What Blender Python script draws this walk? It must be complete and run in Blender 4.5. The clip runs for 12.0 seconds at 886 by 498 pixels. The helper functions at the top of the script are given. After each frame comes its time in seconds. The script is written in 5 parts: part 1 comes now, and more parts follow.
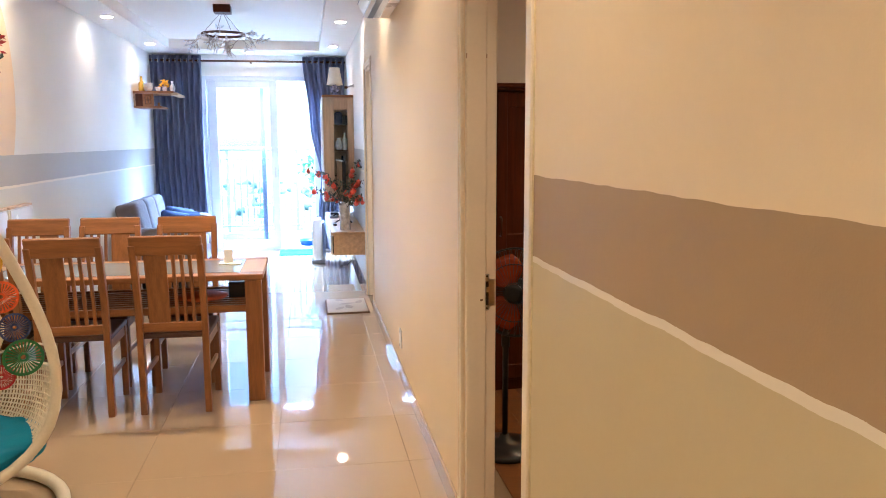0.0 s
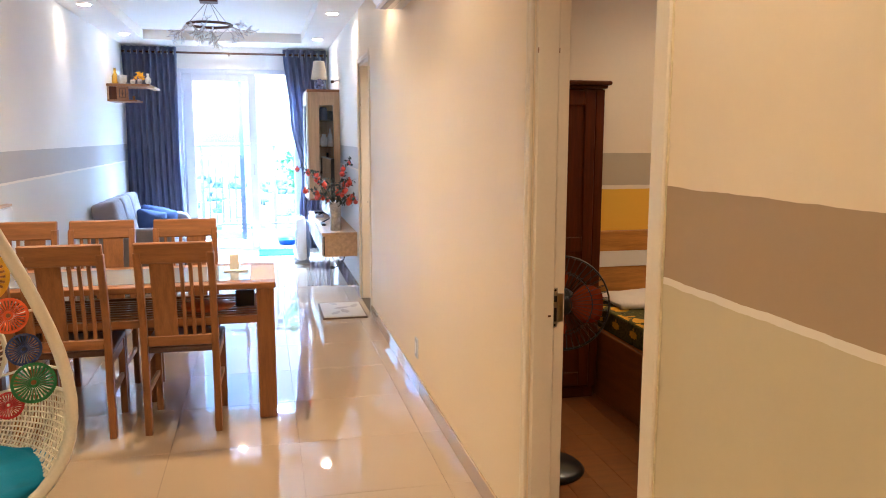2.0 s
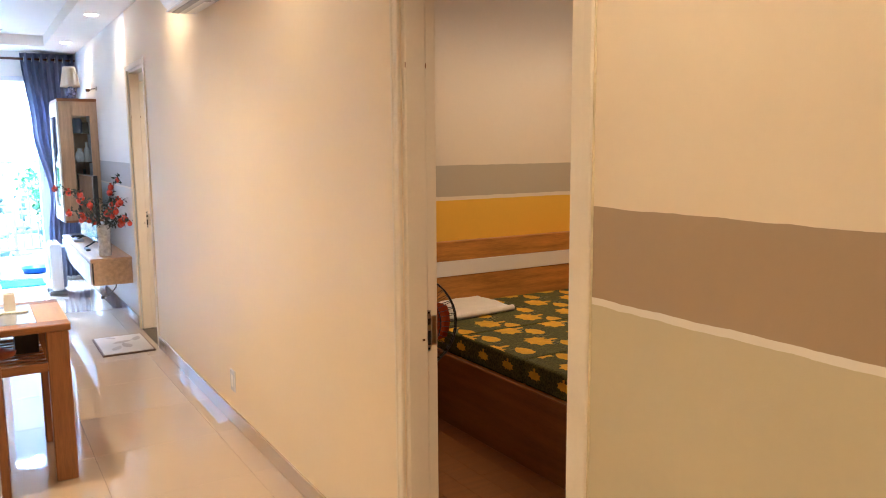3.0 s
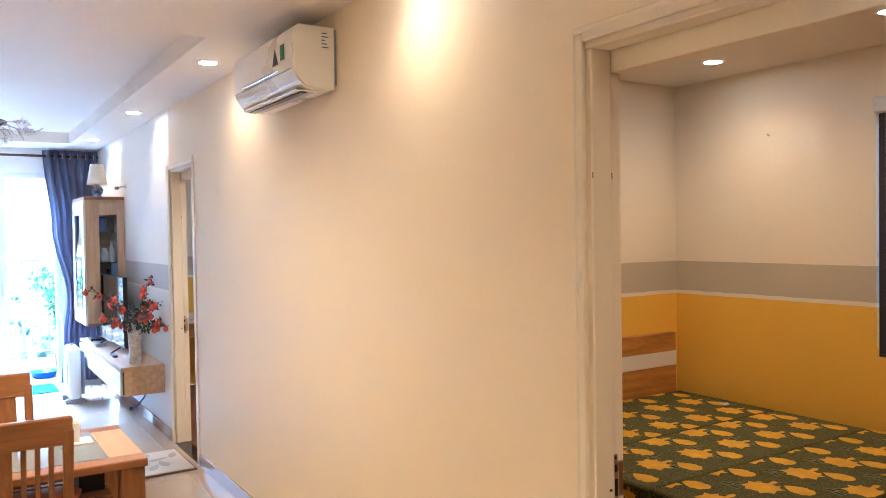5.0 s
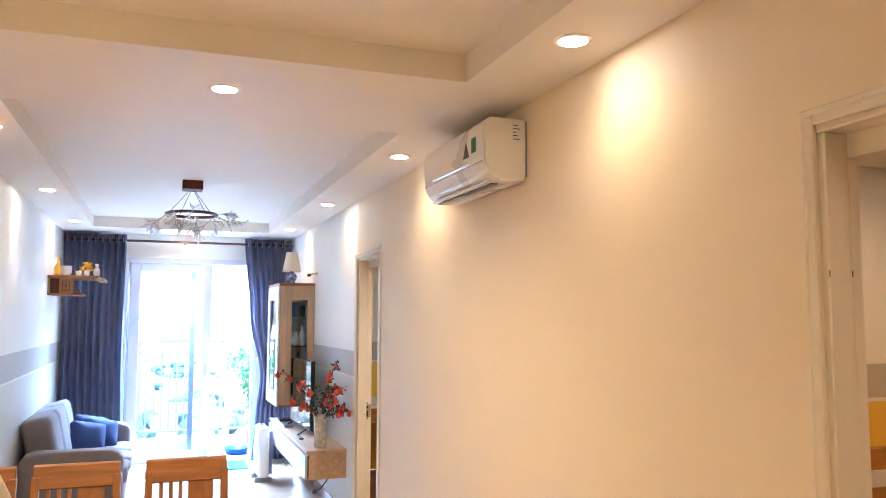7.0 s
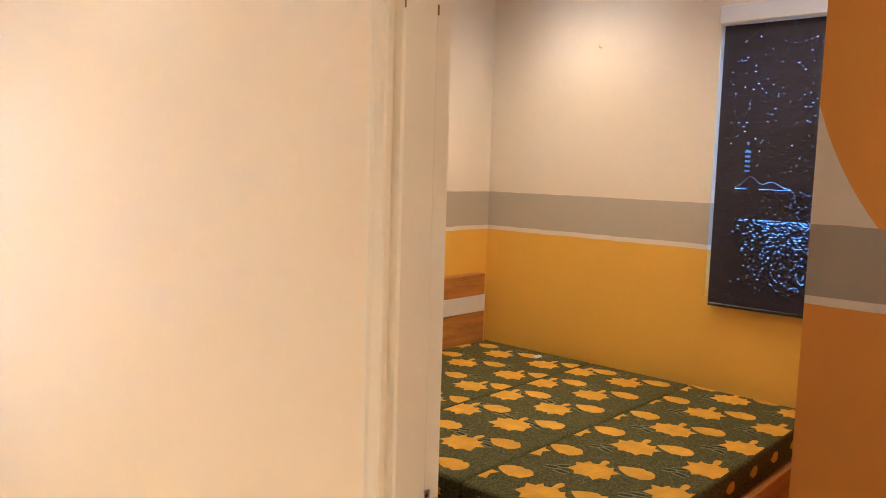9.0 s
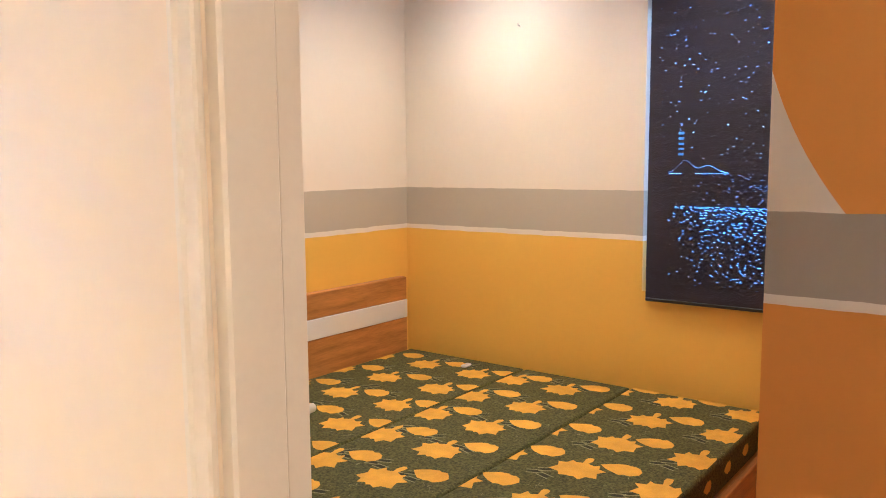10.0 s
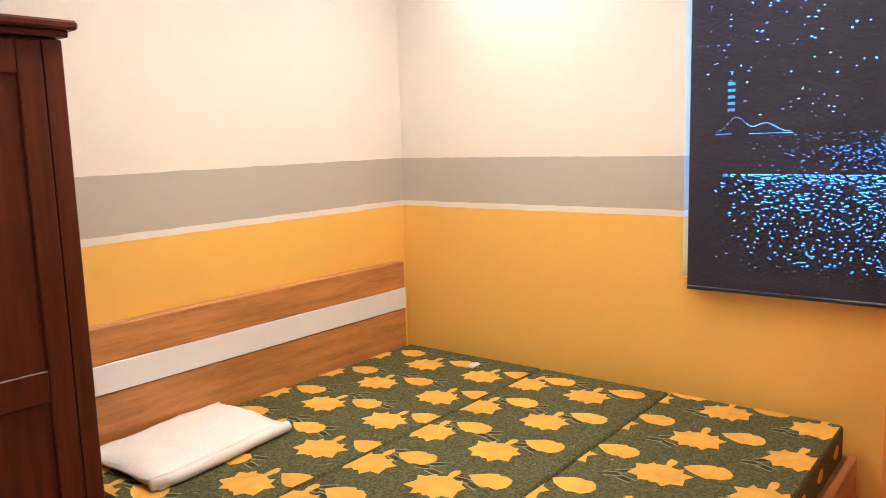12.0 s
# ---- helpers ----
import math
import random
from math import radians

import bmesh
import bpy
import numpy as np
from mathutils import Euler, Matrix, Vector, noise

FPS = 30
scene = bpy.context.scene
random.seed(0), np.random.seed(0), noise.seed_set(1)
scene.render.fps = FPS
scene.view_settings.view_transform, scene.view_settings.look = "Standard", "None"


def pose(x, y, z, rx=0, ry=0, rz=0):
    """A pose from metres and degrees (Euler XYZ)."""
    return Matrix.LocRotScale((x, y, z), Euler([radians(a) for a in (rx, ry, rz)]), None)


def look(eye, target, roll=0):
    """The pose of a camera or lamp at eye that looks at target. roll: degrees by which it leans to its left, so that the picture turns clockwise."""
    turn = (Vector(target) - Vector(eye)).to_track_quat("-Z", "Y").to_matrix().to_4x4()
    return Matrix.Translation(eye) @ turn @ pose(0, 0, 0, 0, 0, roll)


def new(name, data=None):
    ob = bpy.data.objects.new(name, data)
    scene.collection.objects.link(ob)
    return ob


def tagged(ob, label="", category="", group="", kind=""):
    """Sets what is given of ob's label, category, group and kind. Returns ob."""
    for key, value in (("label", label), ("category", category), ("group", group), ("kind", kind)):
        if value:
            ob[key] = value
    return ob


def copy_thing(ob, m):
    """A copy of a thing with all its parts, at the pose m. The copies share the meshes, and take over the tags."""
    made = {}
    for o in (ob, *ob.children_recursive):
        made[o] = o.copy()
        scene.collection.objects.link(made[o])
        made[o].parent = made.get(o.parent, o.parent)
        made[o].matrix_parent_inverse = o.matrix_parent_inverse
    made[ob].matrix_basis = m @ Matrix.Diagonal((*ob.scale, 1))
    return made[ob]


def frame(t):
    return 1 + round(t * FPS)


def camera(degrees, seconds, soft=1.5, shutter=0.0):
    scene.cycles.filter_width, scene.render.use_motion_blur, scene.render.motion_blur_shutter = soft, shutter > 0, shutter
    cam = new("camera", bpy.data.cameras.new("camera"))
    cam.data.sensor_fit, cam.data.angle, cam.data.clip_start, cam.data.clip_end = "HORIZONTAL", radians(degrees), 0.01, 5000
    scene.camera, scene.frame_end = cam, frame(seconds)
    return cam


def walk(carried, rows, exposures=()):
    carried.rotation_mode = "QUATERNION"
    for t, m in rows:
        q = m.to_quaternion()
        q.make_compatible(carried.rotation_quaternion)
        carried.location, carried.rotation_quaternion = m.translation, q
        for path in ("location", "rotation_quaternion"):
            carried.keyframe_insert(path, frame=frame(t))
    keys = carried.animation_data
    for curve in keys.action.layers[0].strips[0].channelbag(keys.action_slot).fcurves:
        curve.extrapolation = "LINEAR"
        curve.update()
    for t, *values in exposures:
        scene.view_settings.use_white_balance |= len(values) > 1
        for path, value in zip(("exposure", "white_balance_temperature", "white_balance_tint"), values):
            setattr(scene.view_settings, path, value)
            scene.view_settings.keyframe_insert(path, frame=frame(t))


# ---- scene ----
cam = camera(59.6, 12.0, soft=1.0)
PATH = [
    (0, (-0.547, -0.204, 1.459), (-0.206, 1.747, 1.182), -0.2),
    (0.5, (-0.609, -0.216, 1.46), (-0.253, 1.736, 1.201), -0.7),
    (1, (-0.654, -0.167, 1.469), (-0.3, 1.786, 1.219), 0.4),
    (1.5, (-0.753, -0.051, 1.474), (-0.393, 1.896, 1.194), 0.9),
    (2, (-0.851, 0.107, 1.482), (-0.404, 2.035, 1.192), 0.1),
    (2.5, (-1.012, 0.246, 1.493), (-0.16, 2.034, 1.214), 0.5),
    (2.7, (-1.071, 0.289, 1.499), (-0.128, 2.03, 1.216), 0.1),
    (4.5, (-1.403, 0.907, 1.578), (-0.187, 2.49, 1.468), -0.5),
    (5, (-1.456, 0.95, 1.606), (-0.375, 2.632, 1.56), -0.9),
    (5.5, (-1.454, 0.984, 1.641), (-0.553, 2.769, 1.713), -0.2),
    (6, (-1.466, 1.007, 1.635), (-0.695, 2.842, 1.83), 0.9),
    (6.5, (-1.49, 1.028, 1.645), (-0.783, 2.886, 1.86), 0.5),
    (6.7, (-1.496, 1.048, 1.655), (-0.82, 2.919, 1.864), 0.1),
    (8.3, (-1.004, 1.381, 1.513), (0.069, 3.062, 1.356), 0.3),
    (8.5, (-0.932, 1.454, 1.511), (0.266, 3.043, 1.312), 0.4),
    (9, (-0.808, 1.645, 1.51), (0.66, 2.987, 1.301), 1.7),
    (9.5, (-0.67, 1.749, 1.5), (0.89, 2.979, 1.271), 0.8),
    (10, (-0.476, 1.84, 1.503), (1.105, 3.044, 1.284), -0.4),
    (10.5, (-0.312, 1.961, 1.492), (1.325, 3.087, 1.268), 0.2),
    (11, (-0.246, 2.049, 1.489), (1.453, 3.08, 1.263), -0.1),
    (11.5, (-0.141, 2.076, 1.461), (1.530, 3.145, 1.206), -0.5),
    (12, (0.012, 2.145, 1.473), (1.564, 3.373, 1.185), -1.6),
]
walk(cam, [(t, look(eye, target, roll)) for t, eye, target, roll in PATH],
     exposures=[(0, 3.90, 5750, 11), (2.5, 3.95, 5900, 11), (4.5, 4.16, 5280, 11), (5.5, 3.93, 5850, 11), (6.7, 3.97, 6100, 12), (8.5, 4.20, 5600, 11), (9.5, 4.60, 4950, 11), (10.5, 4.88, 4680, 10), (11.5, 5.10, 4600, 9), (12, 5.2, 4450, 8)])

# ---- world, sun and lamps ----
world = bpy.data.worlds.new("world")
scene.world = world
world.use_nodes = True
wn = world.node_tree.nodes
sky = wn.new("ShaderNodeTexSky")
sky.sky_type, sky.sun_disc = "NISHITA", False
sky.sun_elevation, sky.sun_rotation = radians(55), radians(150)
sky.air_density, sky.dust_density = 1.0, 1.5
wn["Background"].inputs["Strength"].default_value = 0.055
world.node_tree.links.new(sky.outputs["Color"], wn["Background"].inputs["Color"])
sun = new("sun", bpy.data.lights.new("sun", "SUN"))
sun.data.energy, sun.data.angle, sun.data.color = 2.0, radians(1.0), (1.0, 0.95, 0.88)
sun.matrix_basis = look((0, 0, 30), (4, 10, 0))

# added area lamp for the open balcony sky, lighting the room through the doors
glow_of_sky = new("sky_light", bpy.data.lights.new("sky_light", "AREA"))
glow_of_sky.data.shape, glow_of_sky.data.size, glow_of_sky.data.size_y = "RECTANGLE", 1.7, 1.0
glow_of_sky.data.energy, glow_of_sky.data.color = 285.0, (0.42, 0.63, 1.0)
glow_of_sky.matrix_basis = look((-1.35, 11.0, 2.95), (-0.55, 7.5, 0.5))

CEIL, TRAY = 2.57, 2.68
LAMP_W, LAMP_COL, BED_COL = 8.0, (1.0, 0.725, 0.41), (1.0, 0.66, 0.335)
# places of the downlights and their share of the power
# those at y 1.3 and -0.4 are unseen, added to brighten the near walls
LIVING_LAMPS = [(-0.2, 3.3, 0.12), (-0.2, 5.3, 0.18), (-0.2, 7.34, 0.18), (-0.2, 9.28, 0.18), (-2.27, 5.3, 0.18), (-2.27, 7.34, 0.11), (-2.27, 9.3, 0.11),
                (-1.25, 4.28, 1.45), (-0.2, 1.3, 0.36), (-2.27, 3.3, 0.60), (-2.27, 1.3, 0.9), (-1.25, -0.4, 1.1), (-1.22, 10.06, 0.05)]
# the last two are unseen, added to fill the bedroom more evenly
BED_LAMPS = [(2.33, 3.90, 0.23), (1.45, 3.75, 0.38), (2.15, 2.80, 0.23), (0.8, 1.6, 0.12)]
# added lamp in place of the second room's daylight, to brighten the far jamb
FAR_FILL_LAMPS = [(0.8, 6.0, 1.5)]


def lamp(x, y, z, watts, colour):
    """The light of one downlight, real or added."""
    ob = new("downlight_glow", bpy.data.lights.new("downlight_glow", "SPOT"))
    ob.data.energy, ob.data.color = watts, colour
    ob.data.spot_size, ob.data.spot_blend, ob.data.shadow_soft_size = radians(150), 1.0, 0.07
    ob.matrix_basis = pose(x, y, z - 0.02)


for lamps, colour in ((LIVING_LAMPS, LAMP_COL), (BED_LAMPS, BED_COL), (FAR_FILL_LAMPS, (1.0, 0.87, 0.73))):
    for lx, ly, share in lamps:
        lamp(lx, ly, CEIL, LAMP_W * share, colour)


# ---- materials ----
def nodes_of(name):
    m = bpy.data.materials.new(name)
    m.use_nodes = True
    return m, m.node_tree.nodes, m.node_tree.links


def shade(c, k):
    return (min(c[0] * k, 1), min(c[1] * k, 1), min(c[2] * k, 1), 1)


def mat(name, base, rough=0.5, metal=0.0, var=0.08, scale=3.0, bump=0.1, fine=80.0, stretch=(1, 1, 1), coat=0.0, sheen=0.0, rvar=0.08):
    """A surface with variation at two scales and fine relief. stretch: the grain's run along x, y, z."""
    m, n, l = nodes_of(name)
    b = n["Principled BSDF"]
    co = n.new("ShaderNodeTexCoord")
    mp = n.new("ShaderNodeMapping")
    mp.inputs["Scale"].default_value = stretch
    l.new(co.outputs["Object"], mp.inputs["Vector"])
    info = n.new("ShaderNodeObjectInfo")
    off = n.new("ShaderNodeVectorMath")
    off.operation = "ADD"
    big = n.new("ShaderNodeVectorMath")
    big.operation = "SCALE"
    l.new(info.outputs["Random"], big.inputs[0])
    big.inputs["Scale"].default_value = 7.0
    l.new(mp.outputs["Vector"], off.inputs[0])
    l.new(big.outputs["Vector"], off.inputs[1])
    n1, n2 = n.new("ShaderNodeTexNoise"), n.new("ShaderNodeTexNoise")
    n1.inputs["Scale"].default_value, n1.inputs["Detail"].default_value = scale, 4
    n2.inputs["Scale"].default_value, n2.inputs["Detail"].default_value = fine, 3
    for k in (n1, n2):
        l.new(off.outputs["Vector"], k.inputs["Vector"])
    add = n.new("ShaderNodeMath")
    add.operation = "MULTIPLY_ADD"
    l.new(n2.outputs["Fac"], add.inputs[0])
    add.inputs[1].default_value = 0.45
    l.new(n1.outputs["Fac"], add.inputs[2])
    ramp = n.new("ShaderNodeValToRGB")
    ramp.color_ramp.elements[0].position, ramp.color_ramp.elements[1].position = 0.45, 1.0
    ramp.color_ramp.elements[0].color, ramp.color_ramp.elements[1].color = shade(base, 1 - var), shade(base, 1 + var)
    l.new(add.outputs[0], ramp.inputs["Fac"])
    l.new(ramp.outputs["Color"], b.inputs["Base Color"])
    rr = n.new("ShaderNodeMapRange")
    rr.inputs["To Min"].default_value, rr.inputs["To Max"].default_value = max(rough - rvar, 0.02), min(rough + rvar, 1)
    l.new(n1.outputs["Fac"], rr.inputs["Value"])
    l.new(rr.outputs["Result"], b.inputs["Roughness"])
    b.inputs["Metallic"].default_value = metal
    b.inputs["Coat Weight"].default_value = coat
    b.inputs["Sheen Weight"].default_value = sheen
    if bump:
        bp = n.new("ShaderNodeBump")
        bp.inputs["Strength"].default_value, bp.inputs["Distance"].default_value = bump, 0.004
        l.new(n2.outputs["Fac"], bp.inputs["Height"])
        l.new(bp.outputs["Normal"], b.inputs["Normal"])
    return m


def paint(name, upper, band=None, stripe=None, lower=None, disc=None, discs=(), heights=(1.375, 1.176, 1.160)):
    """Rolled wall paint: plain, or with a painted grey band, a white line and another colour below, and painted discs (axis, a, b, radius) above."""
    m, n, l = nodes_of(name)
    b = n["Principled BSDF"]
    geo = n.new("ShaderNodeNewGeometry")
    sep = n.new("ShaderNodeSeparateXYZ")
    l.new(geo.outputs["Position"], sep.inputs[0])

    def noise_of(scale, detail):
        k = n.new("ShaderNodeTexNoise")
        k.inputs["Scale"].default_value, k.inputs["Detail"].default_value = scale, detail
        l.new(geo.outputs["Position"], k.inputs["Vector"])
        return k.outputs["Fac"]

    def calc(op, a, c, d=None):
        k = n.new("ShaderNodeMath")
        k.operation = op
        for i, v in enumerate((a, c, d)):
            if v is None:
                continue
            if isinstance(v, (int, float)):
                k.inputs[i].default_value = v
            else:
                l.new(v, k.inputs[i])
        return k.outputs[0]

    def mixed(fac, a, c):
        k = n.new("ShaderNodeMix")
        k.data_type = "RGBA"
        l.new(fac, k.inputs["Factor"])
        for sock, v in ((k.inputs[6], a), (k.inputs[7], c)):
            if isinstance(v, tuple):
                sock.default_value = (*v, 1)
            else:
                l.new(v, sock)
        return k.outputs[2]

    colour = upper
    wob = calc("MULTIPLY_ADD", noise_of(9.0, 5), 0.012, calc("ADD", sep.outputs["Z"], -0.006))
    if disc:
        for axis, a, c, r in discs:
            u = calc("ADD", sep.outputs[axis], -a)
            v = calc("ADD", sep.outputs["Z"], -c)
            d = calc("ADD", calc("MULTIPLY", u, u), calc("MULTIPLY", v, v))
            colour = mixed(calc("LESS_THAN", d, r * r), colour, disc)
    if band:
        colour = mixed(calc("GREATER_THAN", wob, heights[0]), band, colour)
        colour = mixed(calc("GREATER_THAN", wob, heights[1]), stripe, colour)
        colour = mixed(calc("GREATER_THAN", wob, heights[2]), lower, colour)
    dirt = n.new("ShaderNodeMapRange")
    l.new(calc("MULTIPLY_ADD", noise_of(1.7, 6), 0.7, calc("MULTIPLY", noise_of(40.0, 3), 0.3)), dirt.inputs["Value"])
    dirt.inputs["To Min"].default_value, dirt.inputs["To Max"].default_value = 0.93, 1.03
    k = n.new("ShaderNodeVectorMath")
    k.operation = "SCALE"
    if isinstance(colour, tuple):
        k.inputs[0].default_value = colour
    else:
        l.new(colour, k.inputs[0])
    l.new(dirt.outputs["Result"], k.inputs["Scale"])
    l.new(k.outputs["Vector"], b.inputs["Base Color"])
    b.inputs["Roughness"].default_value = 0.55
    bp = n.new("ShaderNodeBump")
    bp.inputs["Strength"].default_value, bp.inputs["Distance"].default_value = 0.11, 0.002
    l.new(calc("ADD", noise_of(220.0, 2), calc("MULTIPLY", noise_of(14.0, 3), 1.5)), bp.inputs["Height"])
    l.new(bp.outputs["Normal"], b.inputs["Normal"])
    return m


CREAM, GREYBAND, LINE = (0.84, 0.705, 0.515), (0.42, 0.298, 0.178), (0.82, 0.76, 0.66)
SAGE, YELLOW, PEACH = (0.61, 0.52, 0.335), (0.86, 0.52, 0.065), (0.80, 0.60, 0.40)
M_PLAIN = paint("cream_wall_paint", CREAM)
M_ENTRY = paint("sage_banded_wall_paint", CREAM, GREYBAND, LINE, SAGE)
M_TVWALL = paint("pale_banded_wall_paint", (0.82, 0.79, 0.74), (0.50, 0.48, 0.465), LINE, (0.70, 0.71, 0.69))
M_LEFT = paint("disc_banded_wall_paint", (0.80, 0.77, 0.72), (0.46, 0.44, 0.42), LINE, (0.64, 0.65, 0.62), PEACH, [("Y", 4.50, 1.83, 1.03)])
M_BED = paint("yellow_banded_wall_paint", (0.82, 0.75, 0.63), (0.50, 0.455, 0.365), LINE, YELLOW, heights=(1.378, 1.178, 1.154))
M_NICHE = paint("orange_disc_wall_paint", (0.78, 0.70, 0.58), (0.40, 0.35, 0.28), LINE, (0.78, 0.33, 0.04), (0.78, 0.33, 0.04), [("Y", 1.385, 2.0, 1.0)], heights=(1.384, 1.186, 1.162))
M_CEIL = paint("ceiling_white_paint", (0.83, 0.775, 0.69))
M_TRIM = mat("cream_gloss_trim", (0.80, 0.71, 0.565), 0.32, var=0.04, bump=0.05)
M_SEAL = mat("aged_cream_sealant", (0.72, 0.60, 0.38), 0.5, var=0.25, scale=8, bump=0.2, fine=60)
M_TILE = mat("polished_cream_porcelain", (0.475, 0.36, 0.255), 0.022, var=0.012, scale=2.2, bump=0.0, fine=30, rvar=0.003, coat=0.6)
M_TILE.node_tree.nodes["Principled BSDF"].inputs["Specular IOR Level"].default_value = 1.0
M_GROUT = mat("tan_grout", (0.36, 0.26, 0.17), 0.8)
M_SKIRT = mat("polished_tan_skirting_tile", (0.46, 0.34, 0.23), 0.03, var=0.04, bump=0.002, rvar=0.01, coat=0.6)
M_GRANITE = mat("black_granite", (0.02, 0.02, 0.022), 0.12, var=0.5, scale=60, bump=0.01, fine=300)
M_LAMINATE = mat("red_brown_laminate", (0.24, 0.095, 0.03), 0.33, var=0.25, scale=3, stretch=(1.0, 12, 12), bump=0.03, fine=40)
M_OAK = mat("warm_oak", (0.27, 0.108, 0.036), 0.38, var=0.28, scale=5, stretch=(9, 9, 0.8), bump=0.05, fine=30)
M_OAKX = mat("warm_oak_cross", (0.285, 0.116, 0.04), 0.38, var=0.28, scale=5, stretch=(0.8, 9, 9), bump=0.05, fine=30)
M_OAKY = mat("pale_oak_lengthwise", (0.52, 0.34, 0.205), 0.42, var=0.22, scale=4, stretch=(9, 0.8, 9), bump=0.04, fine=30)
M_PALEOAK = mat("pale_oak_veneer", (0.54, 0.36, 0.22), 0.42, var=0.2, scale=4, stretch=(9, 9, 0.8), bump=0.04, fine=30)
M_HEAD = mat("rustic_oak_board", (0.46, 0.205, 0.045), 0.5, var=0.35, scale=3, stretch=(0.9, 9, 9), bump=0.06, fine=22)
M_MAHOG = mat("dark_mahogany", (0.088, 0.017, 0.003), 0.42, var=0.35, scale=4, stretch=(10, 10, 0.7), bump=0.05, fine=26)
M_MAHOG.node_tree.nodes["Principled BSDF"].inputs["Specular IOR Level"].default_value = 0.3
M_WHITE = mat("white_lacquer", (0.78, 0.77, 0.75), 0.25, var=0.03, bump=0.01)
M_PVC = mat("white_pvc", (0.66, 0.69, 0.75), 0.3, var=0.03, bump=0.01)
M_PLASTIC = mat("ivory_plastic", (0.78, 0.74, 0.66), 0.3, var=0.03, bump=0.01)
M_BLACK = mat("black_plastic", (0.015, 0.015, 0.016), 0.3, var=0.2, bump=0.02)
M_GREYP = mat("grey_plastic", (0.28, 0.30, 0.33), 0.4, var=0.08, bump=0.02)
M_STEEL = mat("brushed_steel", (0.55, 0.53, 0.50), 0.3, metal=1.0, var=0.1, bump=0.03)
M_BRONZE = mat("bronze_brown_metal", (0.13, 0.07, 0.045), 0.4, metal=0.8, var=0.15)
M_CURTAIN = mat("slate_blue_curtain_cloth", (0.125, 0.145, 0.245), 0.85, var=0.15, scale=6, bump=0.25, fine=400, sheen=0.2)
cn, cl = M_CURTAIN.node_tree.nodes, M_CURTAIN.node_tree.links
through_cloth, cloth_mix = cn.new("ShaderNodeBsdfTranslucent"), cn.new("ShaderNodeMixShader")
through_cloth.inputs["Color"].default_value, cloth_mix.inputs["Fac"].default_value = (0.21, 0.24, 0.34, 1), 0.35
cl.new(cn["Principled BSDF"].outputs[0], cloth_mix.inputs[1])
cl.new(through_cloth.outputs[0], cloth_mix.inputs[2])
cl.new(cloth_mix.outputs[0], cn["Material Output"].inputs["Surface"])
M_SOFA = mat("grey_sofa_cloth", (0.19, 0.17, 0.185), 0.9, var=0.12, scale=8, bump=0.3, fine=350, sheen=0.2)
M_CUSHION = mat("navy_cushion_cloth", (0.03, 0.065, 0.18), 0.85, var=0.15, bump=0.3, fine=300)
M_TEAL = mat("teal_cushion_cloth", (0.0, 0.20, 0.36), 0.85, var=0.15, bump=0.3, fine=200)
M_WICKER = mat("white_wicker", (0.74, 0.68, 0.56), 0.5, var=0.1, bump=0.2, fine=120)


def glass(name, tint=(1, 1, 1), rough=0.0):
    m, n, l = nodes_of(name)
    t, g, mx, fr = n.new("ShaderNodeBsdfTransparent"), n.new("ShaderNodeBsdfGlossy"), n.new("ShaderNodeMixShader"), n.new("ShaderNodeFresnel")
    t.inputs["Color"].default_value = (*tint, 1)
    g.inputs["Roughness"].default_value = rough
    fr.inputs["IOR"].default_value = 1.45
    l.new(fr.outputs[0], mx.inputs[0])
    l.new(t.outputs[0], mx.inputs[1])
    l.new(g.outputs[0], mx.inputs[2])
    l.new(mx.outputs[0], n["Material Output"].inputs["Surface"])
    return m


def glow(name, colour, strength):
    m, n, l = nodes_of(name)
    e = n.new("ShaderNodeEmission")
    e.inputs["Color"].default_value, e.inputs["Strength"].default_value = (*colour, 1), strength
    l.new(e.outputs[0], n["Material Output"].inputs["Surface"])
    return m


M_GLASS = glass("clear_glass", (0.92, 0.965, 0.985))
M_BULB = glow("downlight_led", (1.0, 0.88, 0.72), 6.0)


# ---- building helpers ----
WORLD_OF = {}


def thing(name, at, label, category, group="", turn=0.0, kind=""):
    """A top-level thing: an empty at its base."""
    ob = new(name)
    ob.empty_display_size = 0.1
    ob.matrix_basis = pose(*at, 0, 0, turn)
    WORLD_OF[ob.name] = ob.matrix_basis.copy()
    return tagged(ob, label, category, group, kind)


def mesh_of(name, bm, material, smooth=False):
    me = bpy.data.meshes.new(name)
    bm.to_mesh(me)
    bm.free()
    for mm in (material if isinstance(material, (list, tuple)) else [material]):
        me.materials.append(mm)
    if smooth:
        me.shade_smooth()
    return me


def part(name, bm, material, parent, label="", smooth=False, local=False):
    """One mesh under a thing or a part; the bmesh is in world places unless local."""
    base = WORLD_OF[parent.name]
    if not local:
        bm.transform(base.inverted())
    ob = new(name, mesh_of(name, bm, material, smooth))
    ob.parent = parent
    WORLD_OF[ob.name] = base
    return tagged(ob, label)


def setting(name, bm, material, label, category, smooth=False):
    ob = new(name, mesh_of(name, bm, material, smooth))
    WORLD_OF[ob.name] = Matrix()
    return tagged(ob, label, category, "", "structure")


def solid(name, bm, material, label, category, at=(0, 0, 0), group="", smooth=False):
    """A thing of one mesh, with its origin at its base."""
    bm.transform(Matrix.Translation(at).inverted())
    ob = new(name, mesh_of(name, bm, material, smooth))
    ob.matrix_basis = Matrix.Translation(at)
    WORLD_OF[ob.name] = ob.matrix_basis.copy()
    return tagged(ob, label, category, group)


